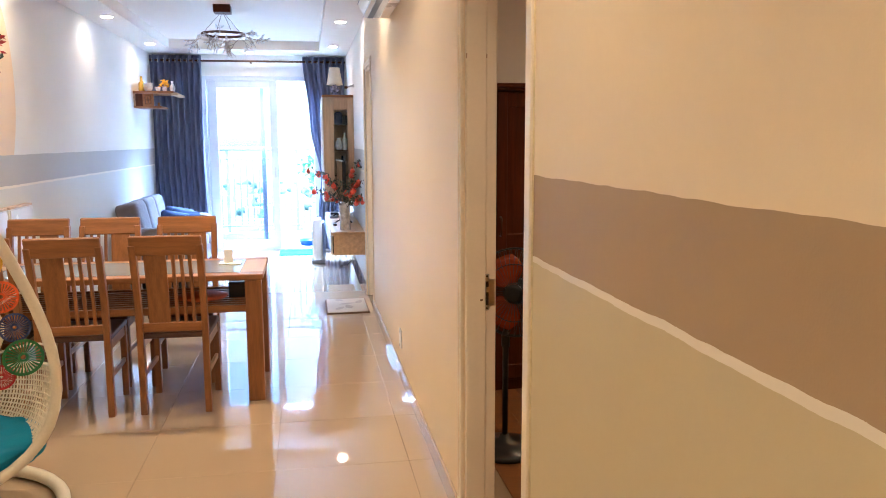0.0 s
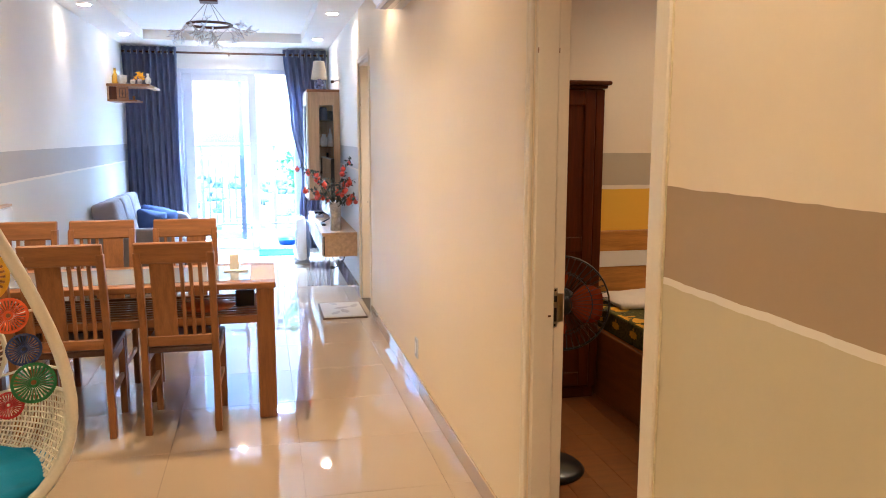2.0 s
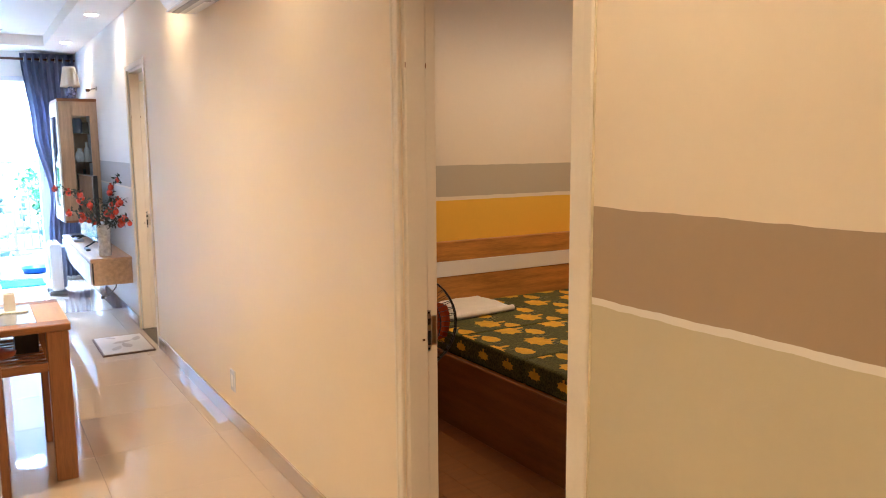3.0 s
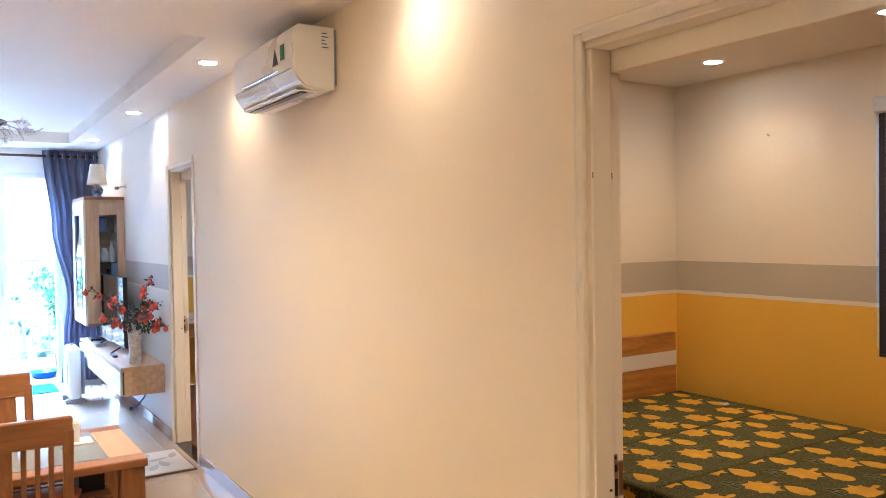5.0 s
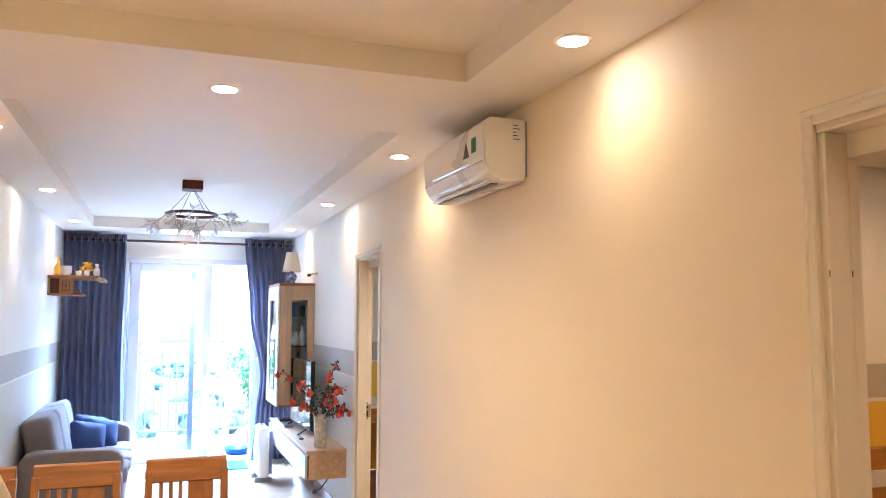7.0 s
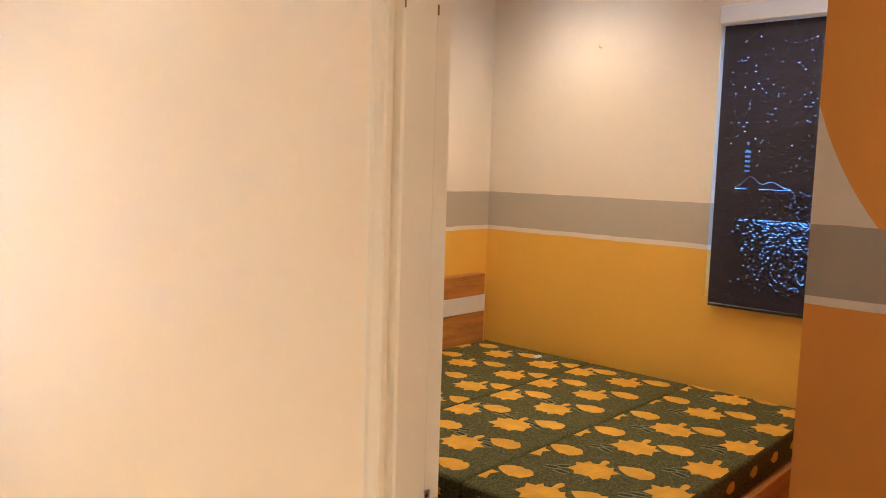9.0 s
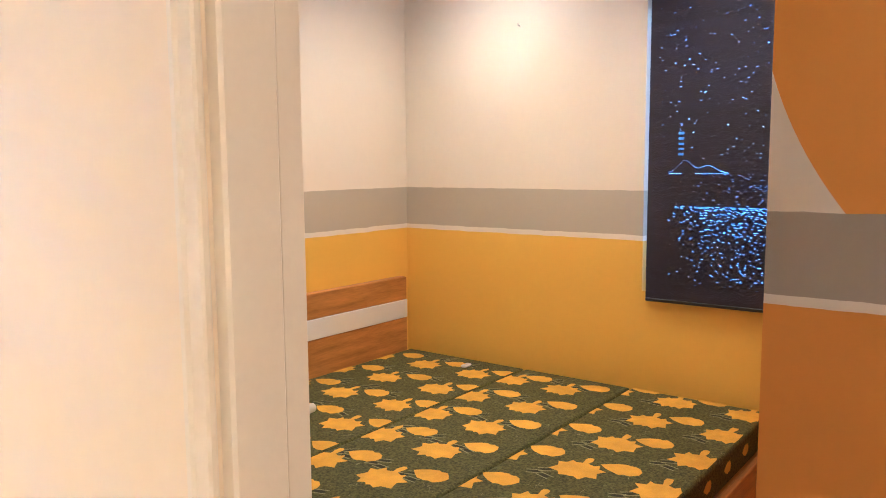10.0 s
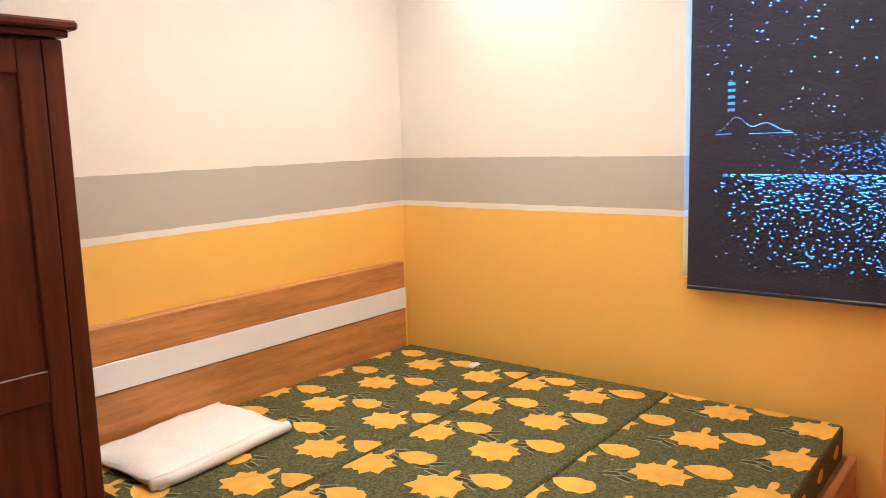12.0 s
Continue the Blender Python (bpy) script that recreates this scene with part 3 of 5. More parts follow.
# ---- dining table and chairs ----
def chair():
    c = thing("dining_chair", (0, 0, 0), "warm oak dining chair with a slatted back, at the dining table", "chair", "chairs round the dining table")
    W = 0.168

    def rake(bm):
        for v in bm.verts:
            if v.co.z > 0.45:
                v.co.y -= 0.09 * ((v.co.z - 0.45) / 0.53) ** 1.4
        return bm

    def bar(x0, x1, z0, z1, y0=-0.012, y1=0.012, bev=0.003):
        n = max(2, int((z1 - z0) / 0.09))
        own = box(x0, y0, z0, x1, y1, z1, bev)
        if z1 - z0 > 0.15:
            for k in range(1, n):
                z = z0 + (z1 - z0) * k / n
                bmesh.ops.bisect_plane(own, geom=own.verts[:] + own.edges[:] + own.faces[:], plane_co=(0, 0, z), plane_no=(0, 0, 1))
        return rake(own)

    for s in (-1, 1):
        part("leg", bar(s * W - 0.017, s * W + 0.017, 0, 0.93, -0.02, 0.02), M_OAK, c, local=True)
        part("leg", box(s * W - 0.017, 0.355, 0, s * W + 0.017, 0.39, 0.415, 0.003), M_OAK, c, local=True)
        part("side_rail", box(s * W - 0.011, 0.02, 0.36, s * W + 0.011, 0.355, 0.415, 0.002), M_OAKY, c, local=True)
        part("stretcher", box(s * W - 0.009, 0.02, 0.20, s * W + 0.009, 0.355, 0.228, 0.002), M_OAKY, c, local=True)
    part("top_rail", bar(-W - 0.013, W + 0.013, 0.875, 0.98, -0.017, 0.014, 0.006), M_OAKX, c, local=True)
    part("back_rail", bar(-W + 0.017, W - 0.017, 0.455, 0.505, -0.013, 0.013), M_OAKX, c, local=True)
    part("splat", bar(-0.118, -0.006, 0.5, 0.88, -0.007, 0.007), M_OAK, c, local=True)
    for x in (0.028, 0.071, 0.114):
        part("slat", bar(x - 0.009, x + 0.009, 0.5, 0.88, -0.008, 0.008), M_OAK, c, local=True)
    part("front_rail", box(-W + 0.017, 0.36, 0.355, W - 0.017, 0.382, 0.415, 0.002), M_OAKX, c, local=True)
    bm = box(-W - 0.018, 0.0, 0.415, W + 0.018, 0.405, 0.445, 0.008, seg=2)
    part("seat", bm, mat("dark_brown_seat", (0.085, 0.032, 0.018), 0.4, var=0.2, bump=0.1), c, "dark brown seat", local=True)
    return c


ch = chair()
ch.matrix_basis = pose(-1.276, 4.03, 0, 0, 0, -1.5)
for x, y, r in ((-1.778, 4.03, 1), (-2.215, 4.07, 0), (-1.32, 4.92, 181), (-1.795, 4.93, 179), (-2.22, 4.93, 180)):
    copy_thing(ch, pose(x, y, 0, 0, 0, r))

# base colour lightened to blue-grey to imitate the window's reflection in the glass
M_TOPGLASS_REFLECTION = mat("reflection_tinted_table_glass", (0.26, 0.29, 0.34), 0.05, var=0.1, bump=0.0, rvar=0.02)
TX0, TX1, TY0, TY1, TZ = -2.40, -0.805, 4.14, 4.79, 0.731
t = thing("dining_table", ((TX0 + TX1) / 2, (TY0 + TY1) / 2, 0), "warm oak dining table with a glass inlaid top and slatted shelf", "table")
for x in (TX0 + 0.005, TX1 - 0.1):
    for y in (TY0 + 0.01, TY1 - 0.085):
        part("leg", box(x, y, 0, x + 0.09, y + 0.075, TZ - 0.034, 0.004), M_OAK, t)
part("top_border", box(TX0, TY0, TZ - 0.033, TX1, TY0 + 0.09, TZ, 0.004), M_OAKX, t)
part("top_border", box(TX0, TY1 - 0.09, TZ - 0.033, TX1, TY1, TZ, 0.004), M_OAKX, t)
part("top_border", box(TX1 - 0.13, TY0 + 0.09, TZ - 0.033, TX1, TY1 - 0.09, TZ, 0.004), M_OAKY, t)
part("top_border", box(TX0, TY0 + 0.09, TZ - 0.033, TX0 + 0.13, TY1 - 0.09, TZ, 0.004), M_OAKY, t)
part("glass_inlay", box(TX0 + 0.13, TY0 + 0.09, TZ - 0.02, TX1 - 0.13, TY1 - 0.09, TZ + 0.001), M_TOPGLASS_REFLECTION, t, "glass inlay with a bluish reflection put into its colour")
for y in (TY0 + 0.025, TY1 - 0.05):
    part("shelf_rail", box(TX0 + 0.095, y, 0.515, TX1 - 0.1, y + 0.022, 0.555, 0.002), M_OAKX, t)
for k in range(9):
    y = TY0 + 0.055 + k * 0.06
    part("shelf_slat", box(TX0 + 0.1, y, 0.535, TX1 - 0.1, y + 0.03, 0.549, 0.001), M_OAKX, t)
for x in (TX0 + 0.1, -1.62, TX1 - 0.13):
    part("shelf_bearer", box(x, TY0 + 0.047, 0.518, x + 0.03, TY1 - 0.05, 0.534, 0.001), M_OAKY, t)
M_ORANGE = mat("orange_red_bag", (0.55, 0.12, 0.03), 0.5, var=0.3, bump=0.3, fine=40)
bm = bmesh.new()
bmesh.ops.create_icosphere(bm, subdivisions=3, radius=1)
for v in bm.verts:
    v.co *= 1 + 0.15 * noise.noise(v.co * 2)
bm.transform(Matrix.Translation((-1.16, 4.36, 0.575)) @ Matrix.Diagonal((0.14, 0.11, 0.027, 1)))
solid("bag", bm, M_ORANGE, "crumpled orange-red bag on the slatted shelf", "bag", (-1.16, 4.36, 0.549), smooth=True)
solid("storage_box", box(-1.02, 4.42, 0.549, -0.92, 4.6, 0.64, 0.004), M_BLACK, "small black box on the table's slatted shelf", "box", (-0.97, 4.5, 0.549))
st = thing("napkin_stand", (-1.02, 4.55, TZ + 0.0015), "clear plastic napkin stand on the dining table", "napkin stand")
part("base", box(-1.08, 4.49, TZ + 0.0015, -0.95, 4.60, TZ + 0.01, 0.002), M_WHITE, st)
part("sheet", box(-1.05, 4.52, TZ + 0.01, -1.0, 4.535, TZ + 0.091, 0.002), M_WHITE, st)
part("sheet", box(-1.05, 4.565, TZ + 0.01, -1.0, 4.58, TZ + 0.091, 0.002), M_WHITE, st)


# ---- white cabinets on the west wall ----
for y0, y1 in ((4.35, 5.10), (5.15, 5.56)):
    c = thing("wall_cabinet", (-2.45, (y0 + y1) / 2, 0.72), "shallow white wall cabinet with a pale wooden top edge", "cabinet", "white wall cabinets")
    part("body", box(L, y0, 0.72, -2.436, y1, 1.03, 0.003), M_WHITE, c)
    part("top", box(L, y0 - 0.005, 1.03, -2.43, y1 + 0.005, 1.045, 0.002), M_PALEOAK, c, "pale oak top edge")
    part("door", box(-2.4355, y0 + 0.006, 0.73, -2.426, y1 - 0.006, 1.024, 0.002), M_WHITE, c)


# ---- sofa ----
def cushion(x0, y0, z0, x1, y1, z1, puff=0.05, rot=None, seed=0):
    """A soft block."""
    own = box(-0.5, -0.5, -0.5, 0.5, 0.5, 0.5)
    bmesh.ops.subdivide_edges(own, edges=own.edges[:], cuts=7, use_grid_fill=True)
    sx, sy, sz = abs(x1 - x0), abs(y1 - y0), abs(z1 - z0)
    for v in own.verts:
        p = v.co.copy()
        q = Vector([max(-1, min(1, 2 * c)) for c in p])
        r = 0.30
        inner = Vector([max(-1 + r, min(1 - r, c)) for c in q])
        d = q - inner
        if d.length > 1e-6:
            q = inner + d.normalized() * r * min(1, d.length / r if d.length < r else 1)
        n = noise.noise(Vector((p.x * 3 + seed, p.y * 3, p.z * 3)))
        v.co = Vector((q.x * sx / 2, q.y * sy / 2, q.z * sz / 2)) * (1 + puff * 0.5 * n)
    m = Matrix.Translation(((x0 + x1) / 2, (y0 + y1) / 2, (z0 + z1) / 2))
    own.transform(m @ (rot or Matrix()))
    return own


so = thing("sofa", (-2.07, 8.7, 0), "grey cloth three-seat sofa with wide arms against the wall", "sofa")
part("base", cushion(-2.44, 7.95, 0.08, -1.70, 9.45, 0.30, 0.01), M_SOFA, so, smooth=True)
for i in range(3):
    y = 7.98 + i * 0.485
    part("seat_cushion", cushion(-2.30, y, 0.28, -1.67, y + 0.485, 0.43, 0.06, seed=i), M_SOFA, so, smooth=True)
    part("back_cushion", cushion(-2.43, y - 0.005, 0.38, -2.20, y + 0.49, 0.84, 0.06, pose(0, 0, 0, 0, -12, 0), i + 4), M_SOFA, so, smooth=True)
for y0, y1 in ((7.77, 7.98), (9.42, 9.64)):
    part("arm", cushion(-2.44, y0, 0.06, -1.70, y1, 0.60, 0.02, seed=y0), M_SOFA, so, smooth=True)
for x in (-2.38, -1.76):
    for y in (7.82, 9.58):
        part("foot", lathe([(0.018, 0), (0.024, 0.07)], (x, y, 0), 10), M_BRONZE, so)
for i, (x, y, z, a) in enumerate(((-2.06, 9.33, 0.555, -24), (-1.96, 9.20, 0.545, -34), (-2.06, 9.05, 0.535, -30))):
    bm = cushion(-0.16, -0.055, -0.14, 0.16, 0.055, 0.14, 0.08, seed=i + 11)
    for v in bm.verts:
        v.co.y *= 1.5 * (1 - 0.8 * min(1, max(abs(v.co.x) / 0.16, abs(v.co.z) / 0.14)) ** 3)
    bm.transform(Matrix.Translation((x, y, z)) @ pose(0, 0, 0, a, 12, 18))
    solid("throw_pillow", bm, M_CUSHION, "navy blue throw pillow lying on the grey sofa", "pillow", (x, y, 0.43), "pillows on the sofa", True)


# ---- altar shelf on the west wall ----
al = thing("altar_shelf", (L, 9.45, 1.84), "oak wall altar shelf with a fretwork box under it", "wall shelf")
part("board", box(L, 9.22, 2.005, -2.03, 9.70, 2.035, 0.003), M_OAKX, al)
part("nose", box(-2.05, 9.20, 1.985, -1.98, 9.72, 2.01, 0.004), M_OAKY, al)
part("back_board", box(L, 9.25, 1.85, L + 0.02, 9.68, 2.005, 0.002), M_OAKY, al)
part("side_panel", box(L + 0.02, 9.25, 1.865, L + 0.10, 9.27, 2.005, 0.002), M_MAHOG, al)
fr = part("fret_panel", box(L + 0.10, 9.24, 1.865, L + 0.22, 9.262, 2.005, 0.003), M_OAKX, al)
for bx in ((0.125, 1.885, 0.195, 1.893), (0.125, 1.975, 0.195, 1.983), (0.125, 1.893, 0.133, 1.975), (0.187, 1.893, 0.195, 1.975), (0.155, 1.9, 0.165, 1.968), (0.14, 1.93, 0.18, 1.938)):
    part("fret", box(L + bx[0], 9.236, bx[1], L + bx[2], 9.241, bx[3]), M_BRONZE, fr)
part("lower_board", box(L, 9.24, 1.845, -2.17, 9.68, 1.865, 0.002), M_OAKX, al)
part("post", box(-2.215, 9.25, 1.865, -2.19, 9.275, 1.905, 0.002), M_OAK, al)
M_GOLD = mat("gold_glaze", (0.75, 0.48, 0.08), 0.25, metal=0.5, var=0.2)
M_YEL = mat("yellow_petal", (0.85, 0.48, 0.02), 0.6, var=0.2)
M_CHINA = mat("white_blue_china", (0.70, 0.72, 0.76), 0.15, var=0.25, scale=30, bump=0.02)
for nm, x, prof, mm, lab in (("bottle", -2.40, [(0.03, 0), (0.036, 0.02), (0.034, 0.09), (0.014, 0.12), (0.012, 0.17), (0.016, 0.175)], M_GOLD, "gold glazed bottle on the altar shelf"),
                             ("incense_bowl", -2.33, [(0.03, 0), (0.05, 0.03), (0.052, 0.09), (0.055, 0.095)], M_CHINA, "white and blue china incense bowl on the shelf"),
                             ("cup", -2.22, [(0.018, 0), (0.026, 0.02), (0.03, 0.05)], M_CHINA, "small white china cup on the altar shelf"),
                             ("vase", -2.06, [(0.02, 0), (0.032, 0.03), (0.03, 0.06), (0.012, 0.09), (0.018, 0.12)], M_CHINA, "small white china vase on the altar shelf")):
    solid(nm, lathe(prof, (x, 9.36, 2.035), 16), mm, lab, nm.replace("_", " "), (x, 9.36, 2.035), smooth=True)
bm = lathe([(0.02, 0), (0.03, 0.03), (0.022, 0.06)], (-2.15, 9.38, 2.035), 14)
fl = solid("flower_vase", bm, M_CHINA, "small china vase of yellow flowers on the shelf", "vase", (-2.15, 9.38, 2.035), smooth=True)
bm = bmesh.new()
for i in range(60):
    a, b, r = rng.uniform(0, 6.28), rng.uniform(-0.4, 1.4), rng.uniform(0.03, 0.07)
    p = Vector((-2.15 + r * math.cos(a) * math.cos(b), 9.38 + r * math.sin(a) * math.cos(b), 2.105 + r * math.sin(b)))
    own = bmesh.new()
    bmesh.ops.create_icosphere(own, subdivisions=1, radius=0.014)
    own.transform(Matrix.Translation(p) @ Matrix.Diagonal((1, 1, 0.5, 1)))
    joined(own, bm)
part("petals", bm, M_YEL, fl, "yellow petals")


# ---- air conditioner ----
def extrude_y(profile, y0, y1):
    """A solid with an (x, z) outline, drawn out along y."""
    own = bmesh.new()
    a = [own.verts.new((x, y0, z)) for x, z in profile]
    b = [own.verts.new((x, y1, z)) for x, z in profile]
    n = len(profile)
    own.faces.new(a)
    own.faces.new(b[::-1])
    for i in range(n):
        own.faces.new((a[i], b[i], b[(i + 1) % n], a[(i + 1) % n]))
    bmesh.ops.recalc_face_normals(own, faces=own.faces[:])
    return own


AY0, AY1 = 4.045, 4.835
ac = thing("air_conditioner", (-0.1, (AY0 + AY1) / 2, 2.24), "ivory split air conditioner high on the wall, louvre shut", "air conditioner")
curve = [(-0.012, 2.230), (-0.10, 2.226)]
curve += [(-0.115 - 0.09 * math.sin(k * math.pi / 16), 2.335 - 0.108 * math.cos(k * math.pi / 16)) for k in range(0, 9)]
curve += [(-0.207, 2.44), (-0.197, 2.475), (-0.175, 2.497), (-0.012, 2.497)]
bm = extrude_y(curve, AY0, AY1)
bmesh.ops.bevel(bm, geom=[e for e in bm.edges if abs(e.verts[0].co.y - e.verts[1].co.y) < 0.01], offset=0.006, segments=2, affect="EDGES")
body = part("body", bm, M_PLASTIC, ac)
part("wall_plate", box(-0.012, AY0 + 0.01, 2.25, 0.0, AY1 - 0.01, 2.49), M_GREYP, ac, "dark mounting plate")
lo = part("louvre", box(-0.178, AY0 + 0.05, 2.221, -0.075, AY1 - 0.05, 2.229, 0.003), M_WHITE, body)
part("air_slot", box(-0.150, AY0 + 0.06, 2.2165, -0.116, AY1 - 0.06, 2.2215), M_BLACK, lo, "dark air slot")
part("front_gap", box(-0.2078, AY0 + 0.02, 2.305, -0.2045, AY1 - 0.02, 2.309), M_GREYP, body)
M_SILVER = mat("silver_trim", (0.72, 0.74, 0.78), 0.18, metal=0.9, var=0.05)
part("chrome_trim", box(-0.2075, AY0 + 0.18, 2.318, -0.200, AY1 - 0.14, 2.33, 0.002), M_SILVER, body, "silver trim strip")
M_STICK, M_STICKG = mat("dark_sticker", (0.05, 0.06, 0.05), 0.4), mat("green_sticker", (0.02, 0.20, 0.09), 0.4)
bm = bmesh.new()
bm.faces.new([bm.verts.new(p) for p in ((-0.2085, AY0 + 0.235, 2.35), (-0.2085, AY0 + 0.165, 2.35), (-0.2085, AY0 + 0.2, 2.425))])
bm.normal_update()
bmesh.ops.solidify(bm, geom=bm.faces[:], thickness=0.001)
part("sticker", bm, M_STICK, body, "dark triangular sticker")
part("sticker", box(-0.2095, AY0 + 0.09, 2.36, -0.207, AY0 + 0.135, 2.425), M_STICKG, body, "green energy sticker")
s = part("sticker", box(-0.075, AY0 - 0.001, 2.395, -0.03, AY0 + 0.0005, 2.48), M_WHITE, body, "white rating sticker")
for i in range(5):
    part("print", box(-0.072, AY0 - 0.0016, 2.405 + i * 0.015, -0.040 - 0.008 * (i % 3), AY0 - 0.001, 2.409 + i * 0.015), M_STICK, s, "grey print")

# ---- chandelier ----
CX, CY = -1.262, 7.27
M_LEAFG = mat("frosted_glass_leaf", (0.82, 0.83, 0.85), 0.2, var=0.05)
M_TWIG = mat("champagne_metal_twig", (0.50, 0.45, 0.40), 0.35, metal=0.6, var=0.1)
cd = thing("chandelier", (CX, CY, 2.2), "branching bronze chandelier with frosted glass leaves and a wooden canopy", "chandelier")
part("canopy", box(CX - 0.075, CY - 0.075, TRAY - 0.07, CX + 0.075, CY + 0.075, TRAY, 0.004), M_MAHOG, cd, "dark wooden canopy")
part("ring", tube([(CX + 0.185 * math.cos(a * math.pi / 20), CY + 0.185 * math.sin(a * math.pi / 20), 2.425) for a in range(40)], 0.012, 8, closed=True), M_BRONZE, cd, smooth=True)
for k in range(4):
    a = k * math.pi / 2 + 0.5
    part("wire", tube([(CX + 0.02 * math.cos(a), CY + 0.02 * math.sin(a), TRAY - 0.07), (CX + 0.183 * math.cos(a), CY + 0.183 * math.sin(a), 2.43)], 0.0022, 5), M_BRONZE, cd)
rb = random.Random(11)


def twig(p, d, length, depth, bt, bl):
    q = p + d * length
    mid = (p + q) / 2 + Vector((rb.uniform(-1, 1), rb.uniform(-1, 1), rb.uniform(-1, 1))) * length * 0.08
    tube([p, mid, q], 0.0028, 5, bm=bt)
    for at in ([q] if depth else [q, mid]):
        own = bmesh.new()
        s = rb.uniform(0.008, 0.013)
        pts = [(0, 0), (0.3, 0.6), (0.85, 0.8), (1.4, 0.6), (1.7, 0), (1.4, -0.6), (0.85, -0.8), (0.3, -0.6)]
        own.faces.new([own.verts.new((u * s, v * s, 0)) for u, v in pts])
        own.normal_update()
        bmesh.ops.solidify(own, geom=own.faces[:], thickness=0.002)
        own.transform(Matrix.Translation(at) @ pose(0, 0, 0, rb.uniform(0, 360), rb.uniform(-60, 60), rb.uniform(0, 360)))
        joined(own, bl)
    if depth:
        for _ in range(3):
            dd = (d + Vector((rb.uniform(-1, 1), rb.uniform(-1, 1), rb.uniform(-0.8, 0.8))) * 0.9).normalized()
            twig(p + d * length * rb.uniform(0.35, 1.0), dd, length * rb.uniform(0.5, 0.8), depth - 1, bt, bl)


for k in range(15):
    a = k * 2 * math.pi / 15 + rb.uniform(-0.1, 0.1)
    out = Vector((math.cos(a), math.sin(a), rb.uniform(-0.9, 0.35))).normalized()
    bt, bl = bmesh.new(), bmesh.new()
    twig(Vector((CX + 0.182 * math.cos(a), CY + 0.182 * math.sin(a), 2.42)), (out if k % 3 else Vector((-out.x * 0.6, -out.y * 0.6, -0.5)).normalized()), rb.uniform(0.10, 0.14), 2, bt, bl)
    b = part("branch", bt, M_TWIG, cd)
    part("leaves", bl, M_LEAFG, b, "frosted glass leaves")

# ---- television wall ----
tv = thing("tv_unit", (-0.17, 8.46, 0.345), "floating pale oak television unit with a white drawer front", "tv unit")
part("carcass", box(-0.315, 7.385, 0.345, -0.001, 9.55, 0.55, 0.003), M_OAKY, tv)
part("top", box(-0.33, 7.375, 0.55, -0.001, 9.56, 0.577, 0.003), M_OAKY, tv)
for y in (7.40, 8.48):
    d = part("drawer", box(-0.335, y, 0.35, -0.318, y + 1.06, 0.535, 0.002), M_WHITE, tv, "white drawer front")
part("end_gap", box(-0.318, 7.3835, 0.36, -0.307, 7.3855, 0.54), M_BLACK, tv)
scr = thing("television", (-0.16, 8.5, 0.577), "thin black flat-screen television on two feet", "television")
part("panel", box(-0.185, 8.05, 0.635, -0.15, 8.92, 1.25, 0.004), M_BLACK, scr)
part("screen", box(-0.1875, 8.06, 0.65, -0.1845, 8.91, 1.24), mat("glossy_screen", (0.01, 0.011, 0.013), 0.05, var=0.1, bump=0, rvar=0.01), scr, "dark glossy screen")
for y in (8.2, 8.8):
    part("foot", tube([(-0.27, y, 0.584), (-0.17, y, 0.64), (-0.08, y, 0.584)], 0.008, 6), M_BLACK, scr)
scr.matrix_basis = pose(-0.172, 8.5, 0.577, 0, 0, 2.5)
rt = thing("router", (-0.2, 9.3, 0.577), "black router and cables on the unit", "router")
part("body", box(-0.28, 9.2, 0.577, -0.12, 9.42, 0.60, 0.006), M_BLACK, rt)
part("cable", tube([(-0.24, 9.2, 0.586), (-0.26, 9.1, 0.583), (-0.2, 9.05, 0.583), (-0.25, 8.99, 0.583), (-0.2, 8.9, 0.583)], 0.006, 6), M_BLACK, rt)
solid("remote_control", box(-0.29, 7.95, 0.577, -0.25, 8.12, 0.597, 0.005), M_BLACK, "black remote control lying on the television unit", "remote", (-0.27, 8.03, 0.577))
solid("set_top_box", box(-0.30, 8.75, 0.577, -0.21, 8.95, 0.605, 0.004), M_GREYP, "small grey set-top box on the television unit", "set-top box", (-0.25, 8.85, 0.577))
bm = tube([(-0.08, 7.7, 0.345), (-0.1, 7.68, 0.27), (-0.16, 7.66, 0.21), (-0.21, 7.62, 0.20), (-0.225, 7.58, 0.215)], 0.006, 6)
cb = thing("power_cable", (-0.08, 7.7, 0.2), "black power cable hanging under the television unit", "cable")
part("cord", bm, M_BLACK, cb, smooth=True)
part("plug", box(-0.245, 7.545, 0.2, -0.21, 7.585, 0.23, 0.005), M_BLACK, cb)

cab = thing("display_cabinet", (-0.18, 9.25, 0.745), "tall pale oak wall cabinet with glass in its side", "cabinet")
x0, x1, y0, y1, z0, z1 = -0.345, -0.001, 8.88, 9.62, 0.76, 1.955
part("top", box(x0 - 0.012, y0 - 0.012, z1, x1, y1 + 0.01, z1 + 0.03, 0.003), M_OAKX, cab)
part("bottom", box(x0, y0, z0, x1, y1, z0 + 0.022, 0.002), M_OAKX, cab)
part("back", box(x1 - 0.012, y0 + 0.02, z0 + 0.022, x1, y1 - 0.02, z1, 0.001), M_WHITE, cab)
part("side", box(x0, y1 - 0.02, z0 + 0.022, x1, y1, z1, 0.002), M_PALEOAK, cab)
sd = part("side_frame", box(x0, y0, z0 + 0.022, x0 + 0.115, y0 + 0.02, z1, 0.002), M_PALEOAK, cab)
part("side_frame", box(x1 - 0.07, y0, z0 + 0.022, x1, y0 + 0.02, z1, 0.002), M_PALEOAK, cab)
part("side_frame", box(x0 + 0.115, y0, z1 - 0.14, x1 - 0.07, y0 + 0.02, z1, 0.002), M_PALEOAK, cab)
